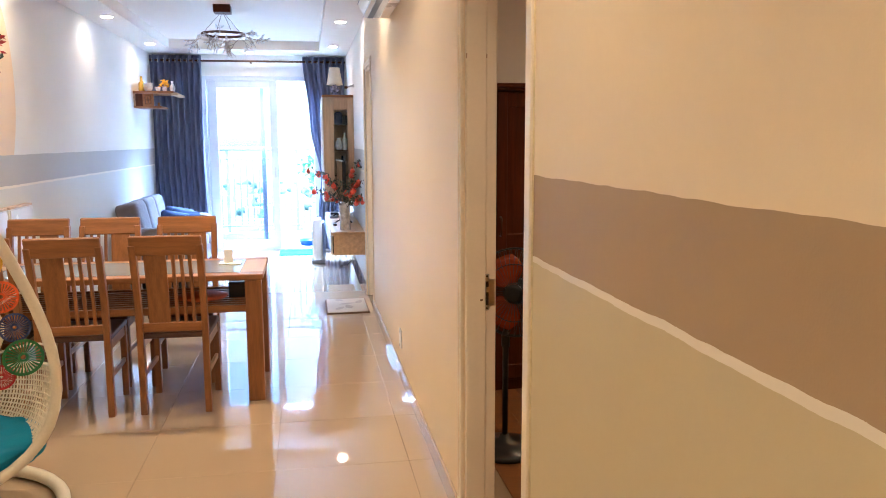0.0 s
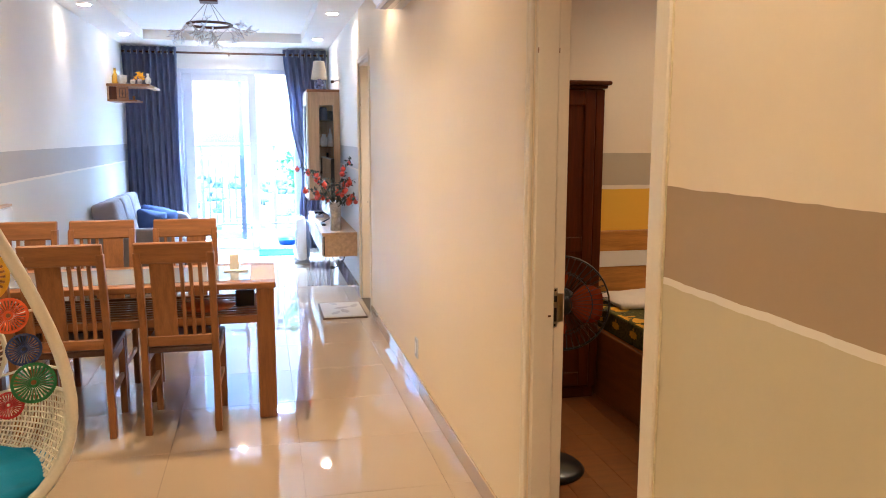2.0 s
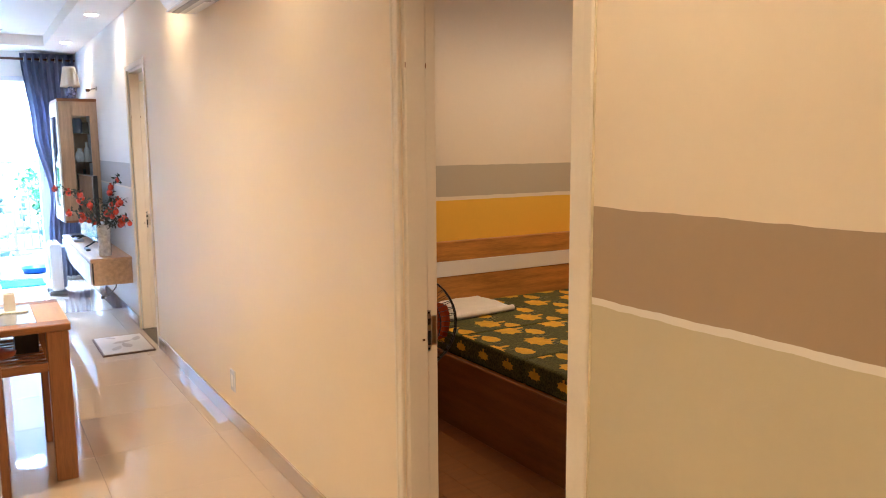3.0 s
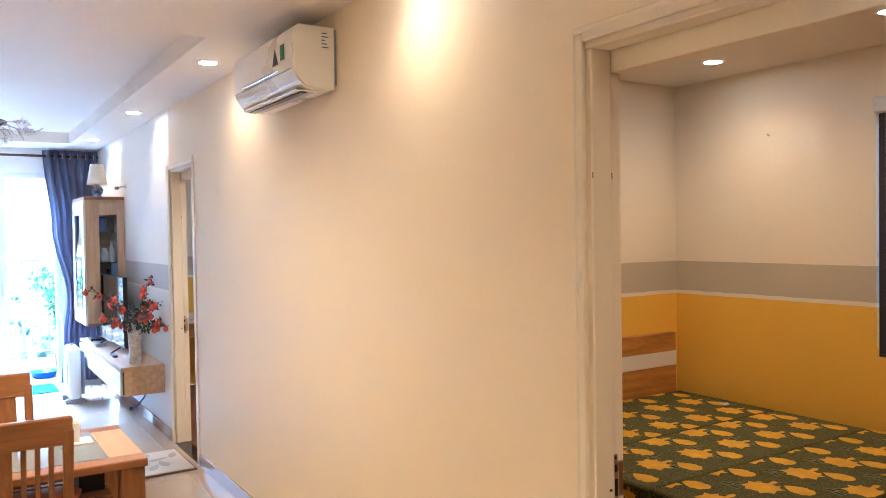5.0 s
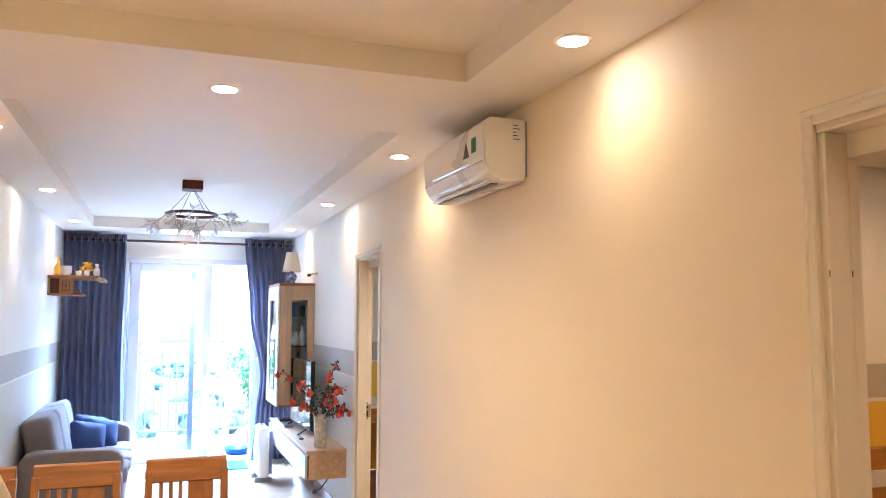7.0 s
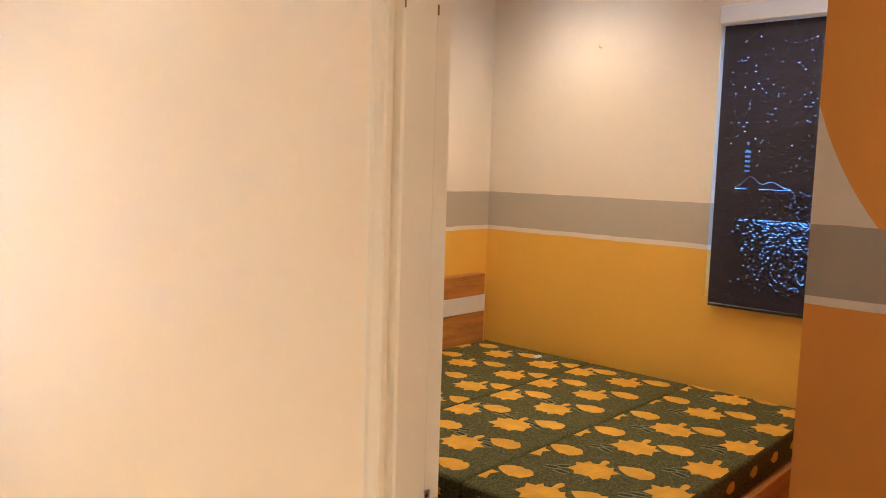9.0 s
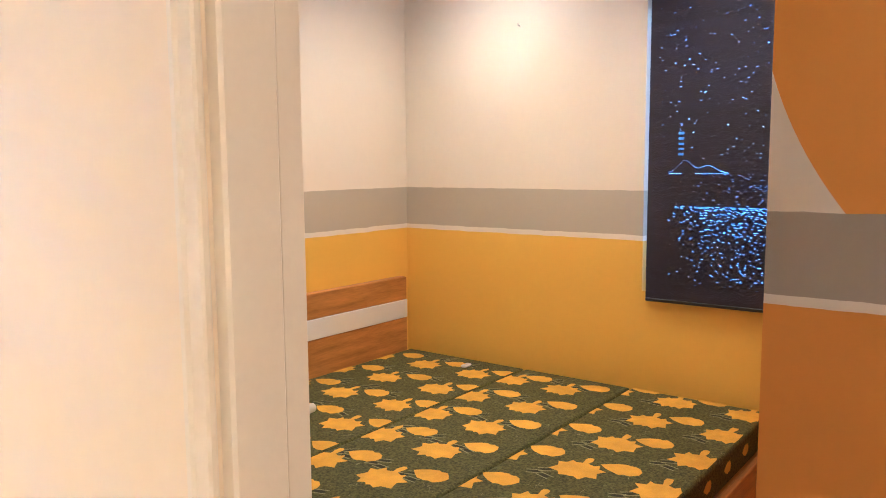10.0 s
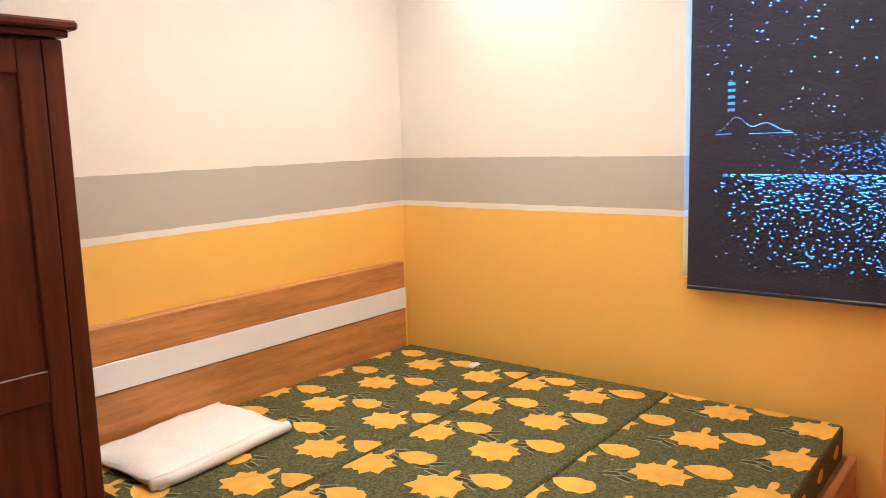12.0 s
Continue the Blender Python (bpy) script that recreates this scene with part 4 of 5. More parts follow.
part("side_frame", box(x0 + 0.115, y0, z0 + 0.022, x1 - 0.07, y0 + 0.02, z0 + 0.12, 0.002), M_PALEOAK, cab)
p = part("side_pane", box(x0 + 0.115, y0 + 0.008, z0 + 0.12, x1 - 0.07, y0 + 0.012, z1 - 0.14), M_GLASS, cab, "clear glass pane")
d = part("door", box(x0 - 0.02, y0 + 0.002, z0 + 0.002, x0 - 0.002, y0 + 0.13, z1 - 0.002, 0.003), M_WHITE, cab, "white door frame")
part("stile", box(x0 - 0.02, y1 - 0.13, z0 + 0.002, x0 - 0.002, y1 - 0.002, z1 - 0.002, 0.003), M_WHITE, d)
part("rail", box(x0 - 0.02, y0 + 0.13, z1 - 0.14, x0 - 0.002, y1 - 0.13, z1 - 0.002, 0.003), M_WHITE, d)
part("rail", box(x0 - 0.02, y0 + 0.13, z0 + 0.002, x0 - 0.002, y1 - 0.13, z0 + 0.14, 0.003), M_WHITE, d)
p = part("pane", box(x0 - 0.013, y0 + 0.13, z0 + 0.14, x0 - 0.009, y1 - 0.13, z1 - 0.14), M_GLASS, d)
for z in (1.06, 1.35, 1.64):
    part("glass_shelf", box(x0 + 0.005, y0 + 0.022, z, x1 - 0.014, y1 - 0.022, z + 0.008), M_GLASS, cab, "glass shelf")
for nm, x, y, z, prof, mm, lab in (("jug", -0.17, 9.0, 1.358, [(0.03, 0), (0.045, 0.03), (0.04, 0.09), (0.02, 0.12), (0.03, 0.14)], M_CHINA, "white china jug on a glass shelf of the cabinet"),
                                   ("bottle", -0.1, 9.02, 1.358, [(0.028, 0), (0.028, 0.12), (0.01, 0.16), (0.012, 0.2)], M_WHITE, "white bottle on a glass shelf of the cabinet"),
                                   ("bottle", -0.13, 9.06, 1.068, [(0.03, 0), (0.03, 0.14), (0.012, 0.18), (0.014, 0.22)], M_BLACK, "dark bottle on a glass shelf of the cabinet"),
                                   ("tea_caddy", -0.17, 9.05, 1.648, [(0.04, 0), (0.045, 0.02), (0.045, 0.13), (0.03, 0.15)], M_CUSHION, "dark blue tea caddy in the cabinet")):
    solid(nm, lathe(prof, (x, y, z), 16), mm, lab, nm.replace("_", " "), (x, y, z), smooth=True)
solid("carton", box(-0.16, 9.08, 1.648, -0.06, 9.2, 1.76, 0.003), M_BLACK, "dark carton on the top glass shelf", "carton", (-0.11, 9.14, 1.648))

lz = 1.985
tl = thing("table_lamp", (-0.2, 9.12, lz), "table lamp with a pleated cream shade and china base", "lamp")
part("base", lathe([(0.045, 0), (0.05, 0.01), (0.03, 0.02), (0.05, 0.05), (0.055, 0.08), (0.03, 0.115), (0.015, 0.13)], (-0.2, 9.12, lz), 18), mat("blue_white_china", (0.18, 0.22, 0.40), 0.15, var=0.9, scale=40, bump=0.02), tl, "blue and white china base", smooth=True)
bm = bmesh.new()
n = 48
for j in range(9):
    k = j / 8
    for i in range(n):
        a = 2 * math.pi * i / n
        r = (0.092 - 0.034 * k + 0.006 * math.sin(k * 25)) * (1 + 0.03 * math.cos(a * 24))
        bm.verts.new((-0.2 + r * math.cos(a), 9.12 + r * math.sin(a), lz + 0.125 + 0.20 * k))
bm.verts.ensure_lookup_table()
for j in range(8):
    for i in range(n):
        bm.faces.new([bm.verts[q] for q in (j * n + i, j * n + (i + 1) % n, (j + 1) * n + (i + 1) % n, (j + 1) * n + i)])
sh = part("shade", bm, mat("cream_pleated_shade", (0.78, 0.70, 0.55), 0.8, var=0.1, bump=0.2), tl, "pleated cream shade", smooth=True)
sh.modifiers.new("thick", "SOLIDIFY").thickness = 0.002
part("stem", tube([(-0.2, 9.12, lz + 0.12), (-0.2, 9.12, lz + 0.30)], 0.006, 8), M_STEEL, tl)

wb = thing("wall_bracket", (0, 8.78, 2.08), "small dark camera bracket screwed to the wall", "bracket")
part("plate", box(-0.012, 8.76, 2.06, 0, 8.80, 2.10, 0.004), M_STEEL, wb)
part("arm", tube([(-0.01, 8.78, 2.08), (-0.045, 8.77, 2.075), (-0.075, 8.75, 2.06)], 0.008, 8), M_STEEL, wb, smooth=True)
part("head", box(-0.105, 8.73, 2.045, -0.07, 8.77, 2.075, 0.006), M_BRONZE, wb)

# vase with red fruit branches
VX, VY, VZ = -0.185, 7.56, 0.577
M_VASE = mat("patterned_glass_vase", (0.62, 0.60, 0.56), 0.12, var=0.35, scale=25, bump=0.15, fine=60)
vs = thing("fruit_vase", (VX, VY, VZ), "patterned glass vase of artificial red pomegranate branches", "vase")
part("vase", lathe([(0.048, 0), (0.052, 0.006), (0.05, 0.1), (0.054, 0.2), (0.06, 0.27), (0.056, 0.272), (0.05, 0.2), (0.0, 0.19)], (VX, VY, VZ), 24), M_VASE, vs, smooth=True)
M_STEM, M_FRUIT, M_LEAFD = mat("dark_twig", (0.06, 0.045, 0.03), 0.7), mat("red_fruit_skin", (0.62, 0.07, 0.035), 0.28, var=0.35, scale=30, bump=0.03), mat("dark_plum_leaf", (0.035, 0.05, 0.03), 0.5, var=0.4)
rf = random.Random(4)


def leaf_quad(bm, at, size, rr, fold=0.35):
    own = bmesh.new()
    a = [own.verts.new(p) for p in ((0, 0, 0), (0.45 * size, 0.24 * size, fold * 0.2 * size), (size, 0, 0), (0.45 * size, -0.24 * size, fold * 0.2 * size))]
    own.faces.new((a[0], a[1], a[2]))
    own.faces.new((a[0], a[2], a[3]))
    own.transform(Matrix.Translation(at) @ pose(0, 0, 0, rr.uniform(0, 360), rr.uniform(-70, 70), rr.uniform(0, 360)))
    joined(own, bm)


for k in range(12):
    a = k * 2 * math.pi / 12 + rf.uniform(-0.3, 0.3)
    spread, up = rf.uniform(0.16, 0.40), rf.uniform(0.04, 0.46)
    end = Vector((max(min(VX + spread * math.cos(a) * 1.1, -0.03), VX - 0.36), VY - 0.12 + spread * math.sin(a), VZ + 0.28 + up))
    start = Vector((VX, VY, VZ + 0.2))
    mid = Vector((VX + (end.x - VX) * 0.4, VY + (end.y - VY) * 0.4, VZ + 0.28 + up * 0.75))
    pts = [start * (1 - s) ** 2 + mid * 2 * s * (1 - s) + end * s * s for s in [i / 8 for i in range(9)]]
    br = part("branch", tube(pts, 0.004, 5, taper=0.5), M_STEM, vs)
    bl = bmesh.new()
    for i in range(34):
        s = rf.uniform(0.35, 1.05)
        p = start * (1 - s) ** 2 + mid * 2 * s * (1 - s) + end * s * s
        leaf_quad(bl, p + Vector((rf.uniform(-1, 1), rf.uniform(-1, 1), rf.uniform(-1, 1))) * 0.02, rf.uniform(0.03, 0.05), rf)
    part("leaves", bl, M_LEAFD, br, "dark leaves")
    for i in range(3):
        s = (0.62, 0.82, 1.0)[i] + rf.uniform(-0.06, 0.03)
        p = start * (1 - s) ** 2 + mid * 2 * s * (1 - s) + end * s * s + Vector((rf.uniform(-0.03, 0.03), rf.uniform(-0.03, 0.03), -0.02))
        p.x = min(p.x, -0.035)
        r = rf.uniform(0.020, 0.028)
        bm = lathe([(0.001, -r), (r * 0.6, -r * 0.8), (r, -0.1 * r), (r * 0.85, r * 0.55), (r * 0.3, r * 0.95), (r * 0.28, r * 1.2), (r * 0.45, r * 1.45)], p, 12)
        part("fruit", bm, M_FRUIT, br, "glossy red fruit", smooth=True)
bm = bmesh.new()
for i in range(60):
    leaf_quad(bm, (VX + rf.uniform(-0.09, 0.07), VY + rf.uniform(-0.09, 0.09), VZ + rf.uniform(0.26, 0.50)), rf.uniform(0.03, 0.055), rf)
part("inner_leaves", bm, M_LEAFD, vs)

# box fan on the floor
bf = thing("box_fan", (-0.44, 9.27, 0), "white upright box fan standing on the floor", "fan")
part("case", box(-0.50, 9.10, 0.04, -0.385, 9.46, 0.54, 0.035, seg=3), M_WHITE, bf, smooth=False)
part("rear", box(-0.386, 9.13, 0.07, -0.35, 9.43, 0.5, 0.02, seg=2), mat("blue_grey_fan_plastic", (0.16, 0.21, 0.33), 0.4), bf, "blue-grey rear guard")
gr = part("grille", lathe([(0.15, 0), (0.15, 0.006), (0.14, 0.009)], (0, 0, 0), 28), M_GREYP, bf, local=True)
gr.data.transform(Matrix.Translation((-0.5 + 0.44, 0.01, 0.30)) @ pose(0, 0, 0, 0, -90, 0))
for y in (9.14, 9.42):
    part("foot", box(-0.53, y - 0.02, 0, -0.35, y + 0.02, 0.045, 0.01), M_GREYP, bf)
part("knob", lathe([(0.02, 0), (0.018, 0.02)], (-0.44, 9.28, 0.54), 14), M_GREYP, bf)

# mats, basin, plant
M_BLUEMAT = mat("turquoise_mat", (0.0, 0.24, 0.42), 0.8, var=0.2, bump=0.5, fine=300)
solid("blue_mat", box(-0.93, 9.86, 0.0, -0.50, 10.33, 0.014, 0.005), M_BLUEMAT, "turquoise blue door mat before the open balcony door", "mat", (-0.7, 10.1, 0))
bs = solid("basin", lathe([(0.1, 0), (0.12, 0.01), (0.145, 0.07), (0.155, 0.074), (0.14, 0.07), (0.11, 0.018), (0.0, 0.016)], (-0.54, 10.95, -0.008), 28), mat("blue_plastic", (0.01, 0.07, 0.32), 0.3), "blue plastic basin on the balcony floor", "basin", (-0.54, 10.95, -0.008), smooth=True)

M_GREEN = mat("fresh_green_leaf", (0.05, 0.20, 0.07), 0.5, var=0.5)
pl = thing("balcony_plant", (-0.28, 11.05, -0.008), "leafy green potted plant on the balcony", "plant")
part("pot", lathe([(0.1, 0), (0.14, 0.25), (0.15, 0.27), (0.13, 0.27), (0.12, 0.24), (0.0, 0.24)], (-0.28, 11.05, -0.008), 20), mat("terracotta", (0.35, 0.13, 0.07), 0.8), pl, "terracotta pot", smooth=True)
part("trunk", tube([(-0.28, 11.05, 0.23), (-0.31, 11.04, 0.6), (-0.35, 11.03, 0.95), (-0.38, 11.02, 1.3)], 0.014, 7, taper=0.5), M_STEM, pl)
bm = bmesh.new()
for i in range(620):
    z = rf.uniform(0.55, 1.22)
    r = (0.10 + 0.12 * math.exp(-((z - 1.08) / 0.14) ** 2)) * rf.random() ** 0.5
    a = rf.uniform(0, 6.28)
    leaf_quad(bm, (-0.39 + r * math.cos(a) - 0.05 * math.sin(z * 7), 11.02 + r * math.sin(a), z), rf.uniform(0.05, 0.085), rf)
part("crown", bm, M_GREEN, pl, "small green leaves")

rug = thing("door_rug", (-0.22, 6.6, 0), "small pale rug with a grey leaf print and brown edge", "rug")
bm = box(-0.415, 6.30, 0.0, -0.045, 6.88, 0.011, 0.004)
part("border", bm, mat("brown_rug_edge", (0.13, 0.075, 0.05), 0.9), rug, "brown rubber edge")
bm = box(-0.402, 6.313, 0.006, -0.058, 6.867, 0.016, 0.003)
part("rug_face", bm, mat("pale_rug_pile", (0.52, 0.46, 0.39), 0.95, var=0.08, bump=0.6, fine=500), rug)
M_RUGLEAF = mat("grey_rug_print", (0.36, 0.31, 0.26), 0.95, var=0.15, bump=0.5, fine=500)
for i, (x, y, s, a) in enumerate(((-0.33, 6.4, 0.15, 60), (-0.2, 6.44, 0.17, 100), (-0.3, 6.62, 0.16, 20), (-0.14, 6.64, 0.15, 70), (-0.26, 6.76, 0.13, 120))):
    bm = bmesh.new()
    bm.faces.new([bm.verts.new((u * s, v * s, 0.0172 + 0.0004 * i)) for u, v in ((0, 0), (0.3, -0.2), (0.65, -0.17), (1, 0), (0.65, 0.17), (0.3, 0.2))])
    bm.normal_update()
    bmesh.ops.solidify(bm, geom=bm.faces[:], thickness=0.0008)
    m = Matrix.Translation((x, y, 0)) @ pose(0, 0, 0, 0, 0, a)
    bm.transform(m)
    part("leaf_print", bm, M_RUGLEAF, rug, "grey leaf print")

ou = thing("wall_socket", (-0.004, 4.44, 0.25), "white plastic wall socket above the skirting", "socket")
part("plate", box(-0.009, 4.405, 0.19, 0, 4.48, 0.308, 0.003), M_WHITE, ou)
part("rocker", box(-0.011, 4.425, 0.215, -0.008, 4.46, 0.283, 0.001), M_PLASTIC, ou)

# ---- hanging egg chair ----
EX, EY = -1.938, 2.72
NV, UV = Vector((0.39, -0.92, 0)).normalized(), Vector((0.92, 0.39, 0)).normalized()


def egg(u, z, back=0.0):
    p = Vector((EX, EY, z)) + UV * u - NV * back
    return p


def rim(a):
    """The rim's half outline: across and height for an angle from the bottom round."""
    z = 0.92 - 0.77 * math.cos(a)
    u = 0.372 * math.sin(a) * (1.0 + 0.6 * math.cos(a)) ** 1.3
    return u, z


def shell(a, v, depth=0.46):
    """A point of the basket: a round the rim, v from the rim to the back."""
    u, z = rim(a)
    c = math.cos(v * math.pi / 2)
    zc = 0.40
    return egg(u * c, zc + (z - zc) * (0.25 + 0.75 * c), depth * math.sin(v * math.pi / 2))


eg = thing("egg_chair", (EX, EY, 0), "white wicker hanging egg chair with coloured rosettes and a teal cushion", "hanging chair")
part("rim", tube([egg(*rim(2 * math.pi * k / 56)) for k in range(56)], 0.021, 10, closed=True), M_WICKER, eg, smooth=True)
bm = bmesh.new()
for k in range(60):
    a = -1.13 + 2.26 * k / 59
    tube([shell(a, v / 9) for v in range(10)], 0.0032, 4, bm=bm)
for k in range(1, 46):
    v = k / 46
    tube([shell(-1.13 + 2.26 * i / 40, v) + NV * (0.004 * (-1) ** (i + k)) for i in range(41)], 0.0036, 4, bm=bm)
part("basket", bm, M_WICKER, eg, "open woven white wicker")
bm = bmesh.new()
for k in range(14):
    a = 1.25 + (2 * math.pi - 2.5) * k / 13
    tube([shell(a, v / 9) for v in range(10)], 0.005, 5, bm=bm)
part("ribs", bm, M_WICKER, eg)
part("basket_edge", tube([shell(-1.13 if i < 20 else 1.13, 1 - abs(i - 20) / 20) for i in range(41)], 0.008, 6), M_WICKER, eg)
for s in (0.185, 0.225):
    part("oval_ring", tube([egg(s * 1.33 * math.cos(k * math.pi / 16), 0.712 + s * math.sin(k * math.pi / 16), 0.30) for k in range(32)], 0.009, 6, closed=True), M_WICKER, eg)
bm = bmesh.new()
for k in range(64):
    a = k * math.pi / 32
    b = a + 0.12
    tube([egg(0.246 * math.cos(a), 0.712 + 0.185 * math.sin(a), 0.30), egg(0.299 * math.cos(b), 0.712 + 0.225 * math.sin(b), 0.30)], 0.003, 4, bm=bm)
part("ring_lacing", bm, M_WICKER, eg)
ROSE = {n: mat(n + "_cane", c, 0.45, var=0.2) for n, c in (("yellow", (0.70, 0.38, 0.02)), ("orange", (0.72, 0.11, 0.025)), ("navy", (0.03, 0.05, 0.16)), ("green", (0.02, 0.16, 0.05)), ("red", (0.50, 0.02, 0.03)))}
for name, u, z, r, back in (("navy", 0.227, 1.179, 0.055, 0.10), ("yellow", 0.215, 1.032, 0.092, 0.12), ("orange", 0.295, 0.895, 0.058, 0.10), ("navy", 0.332, 0.774, 0.053, 0.09), ("green", 0.353, 0.655, 0.068, 0.08),
                            ("red", 0.276, 0.578, 0.045, 0.12), ("green", -0.21, 1.17, 0.055, 0.12), ("orange", -0.205, 1.03, 0.085, 0.14), ("yellow", -0.285, 0.885, 0.058, 0.12), ("red", -0.32, 0.765, 0.053, 0.11), ("navy", -0.345, 0.645, 0.066, 0.10)):
    bm = bmesh.new()
    z -= 0.018
    rings = [[bm.verts.new(egg(u + r * q * math.cos(k * math.pi / 28), z + r * q * math.sin(k * math.pi / 28), back + lift)) for k in range(56)] for q, lift in ((0.14, 0.006), (0.28, 0.006), (0.62, -0.004), (0.90, 0.0), (1.04, 0.002))]
    for j, (inner, outer) in enumerate(zip(rings, rings[1:])):
        for k in range(0, 56, 2 if j in (1, 2) else 1):
            bm.faces.new((inner[k], inner[(k + 1) % 56], outer[(k + 1) % 56], outer[k]))
    bm.normal_update()
    bmesh.ops.solidify(bm, geom=bm.faces[:], thickness=0.007)
    part("rosette", bm, ROSE[name], eg, name + " woven cane rosette")
bm = cushion(-0.365, -0.175, -0.042, 0.365, 0.175, 0.042, 0.12, seed=21)
bmesh.ops.subdivide_edges(bm, edges=bm.edges[:], cuts=2, use_grid_fill=True)
for v in bm.verts:
    a, b = max(-1, min(1, v.co.x / 0.365)), max(-1, min(1, v.co.y / 0.175))
    v.co.x, v.co.y = 0.365 * a * math.sqrt(1 - b * b / 2), 0.175 * b * math.sqrt(1 - a * a / 2)
    v.co.z += 0.012 * noise.noise(Vector((v.co.x * 9, v.co.y * 22, 3))) + 0.006 * noise.noise(Vector((v.co.x * 30 + v.co.y * 25, v.co.y * 12, 7)))
bm.transform(Matrix.Translation(egg(0.05, 0.283, 0.15)) @ pose(0, 0, 0, 20, 0, math.degrees(math.atan2(UV.y, UV.x))))
cu = solid("seat_cushion", bm, M_TEAL, "round teal cloth cushion lying in the egg chair", "cushion", tuple(egg(0, 0.18, 0.16)), smooth=True)
pole = [egg(0.0, 0.035, 0.62), egg(0.0, 0.5, 0.66), egg(0, 1.1, 0.66), egg(0, 1.7, 0.55), egg(0, 1.98, 0.3), egg(0, 2.03, 0.1), egg(0, 1.98, 0.0)]
part("stand_pole", tube(pole, 0.025, 10), M_WICKER, eg, smooth=True)
part("chain", tube([egg(0, 1.98, 0), egg(0, 1.68, 0)], 0.008, 6), M_STEEL, eg)
part("base_ring", tube([egg(0.46 * math.cos(k * math.pi / 18), 0.03 + 0.028 * max(0, math.sin(k * math.pi / 18 + math.pi)), 0.14 + 0.50 * math.sin(k * math.pi / 18)) for k in range(36)], 0.027, 10, closed=True), M_WICKER, eg, smooth=True)
for k in (0.3, 2.8):
    p = egg(0.46 * math.cos(-k), 0, 0.14 + 0.5 * math.sin(-k))
    part("rubber_foot", lathe([(0.022, 0), (0.026, 0.02)], p, 12), M_BLACK, eg)
# flowers high on the wall beside the cabinets
fg = thing("wall_flowers", (-2.44, 4.66, 2.03), "crimson artificial flower spray hung high on the wall", "flowers")
part("stem", tube([(-2.474, 4.66, 1.95), (-2.44, 4.665, 1.97), (-2.40, 4.68, 2.03), (-2.36, 4.70, 2.12)], 0.006, 6), M_STEM, fg)
for nm, col, count, spread, lab in (("petals", mat("crimson_petal", (0.36, 0.03, 0.03), 0.6, var=0.4), 260, 0.10, "crimson petals"), ("leaves", M_LEAFD, 130, 0.13, "dark leaves")):
    bm = bmesh.new()
    for i in range(count):
        d = Vector((rf.gauss(0, 0.4), rf.gauss(0, 0.5), rf.gauss(0, 0.55)))
        at = Vector((-2.37, 4.68, 2.03)) + d * spread
        at.x = max(at.x, -2.42)
        leaf_quad(bm, at, rf.uniform(0.032, 0.055), rf)
    part(nm, bm, col, fg, lab)["kind"] = "stuff"


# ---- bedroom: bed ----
# bed wood darkened in colour for the shade on the side board
M_SIDE_SHADED = mat("shaded_bed_side_veneer", (0.20, 0.075, 0.02), 0.4, var=0.3, scale=3, stretch=(9, 0.9, 9), bump=0.04, fine=24)
bd = thing("bed", (1.88, 3.58, 0), "low oak bed with a banded headboard in the corner", "bed")
part("side_board", box(0.985, 2.60, 0.0, 1.01, 4.52, 0.385, 0.004), M_SIDE_SHADED, bd)
part("foot_board", box(1.01, 2.595, 0.0, 2.775, 2.62, 0.385, 0.004), M_HEAD, bd)
part("deck", box(1.01, 2.62, 0.25, 2.775, 4.52, 0.372, 0.002), M_HEAD, bd)
hb = part("headboard", box(1.0, 4.535, 0.0, 2.722, 4.575, 0.895, 0.003), M_HEAD, bd)
part("upper_board", box(1.0, 4.527, 0.772, 2.722, 4.5345, 0.893, 0.002), M_HEAD, hb)
part("white_board", box(1.0, 4.523, 0.672, 2.723, 4.5345, 0.77, 0.002), M_WHITE, hb, "white lacquered board")
part("lower_board", box(1.0, 4.527, 0.38, 2.722, 4.5345, 0.67, 0.002), M_HEAD, hb)


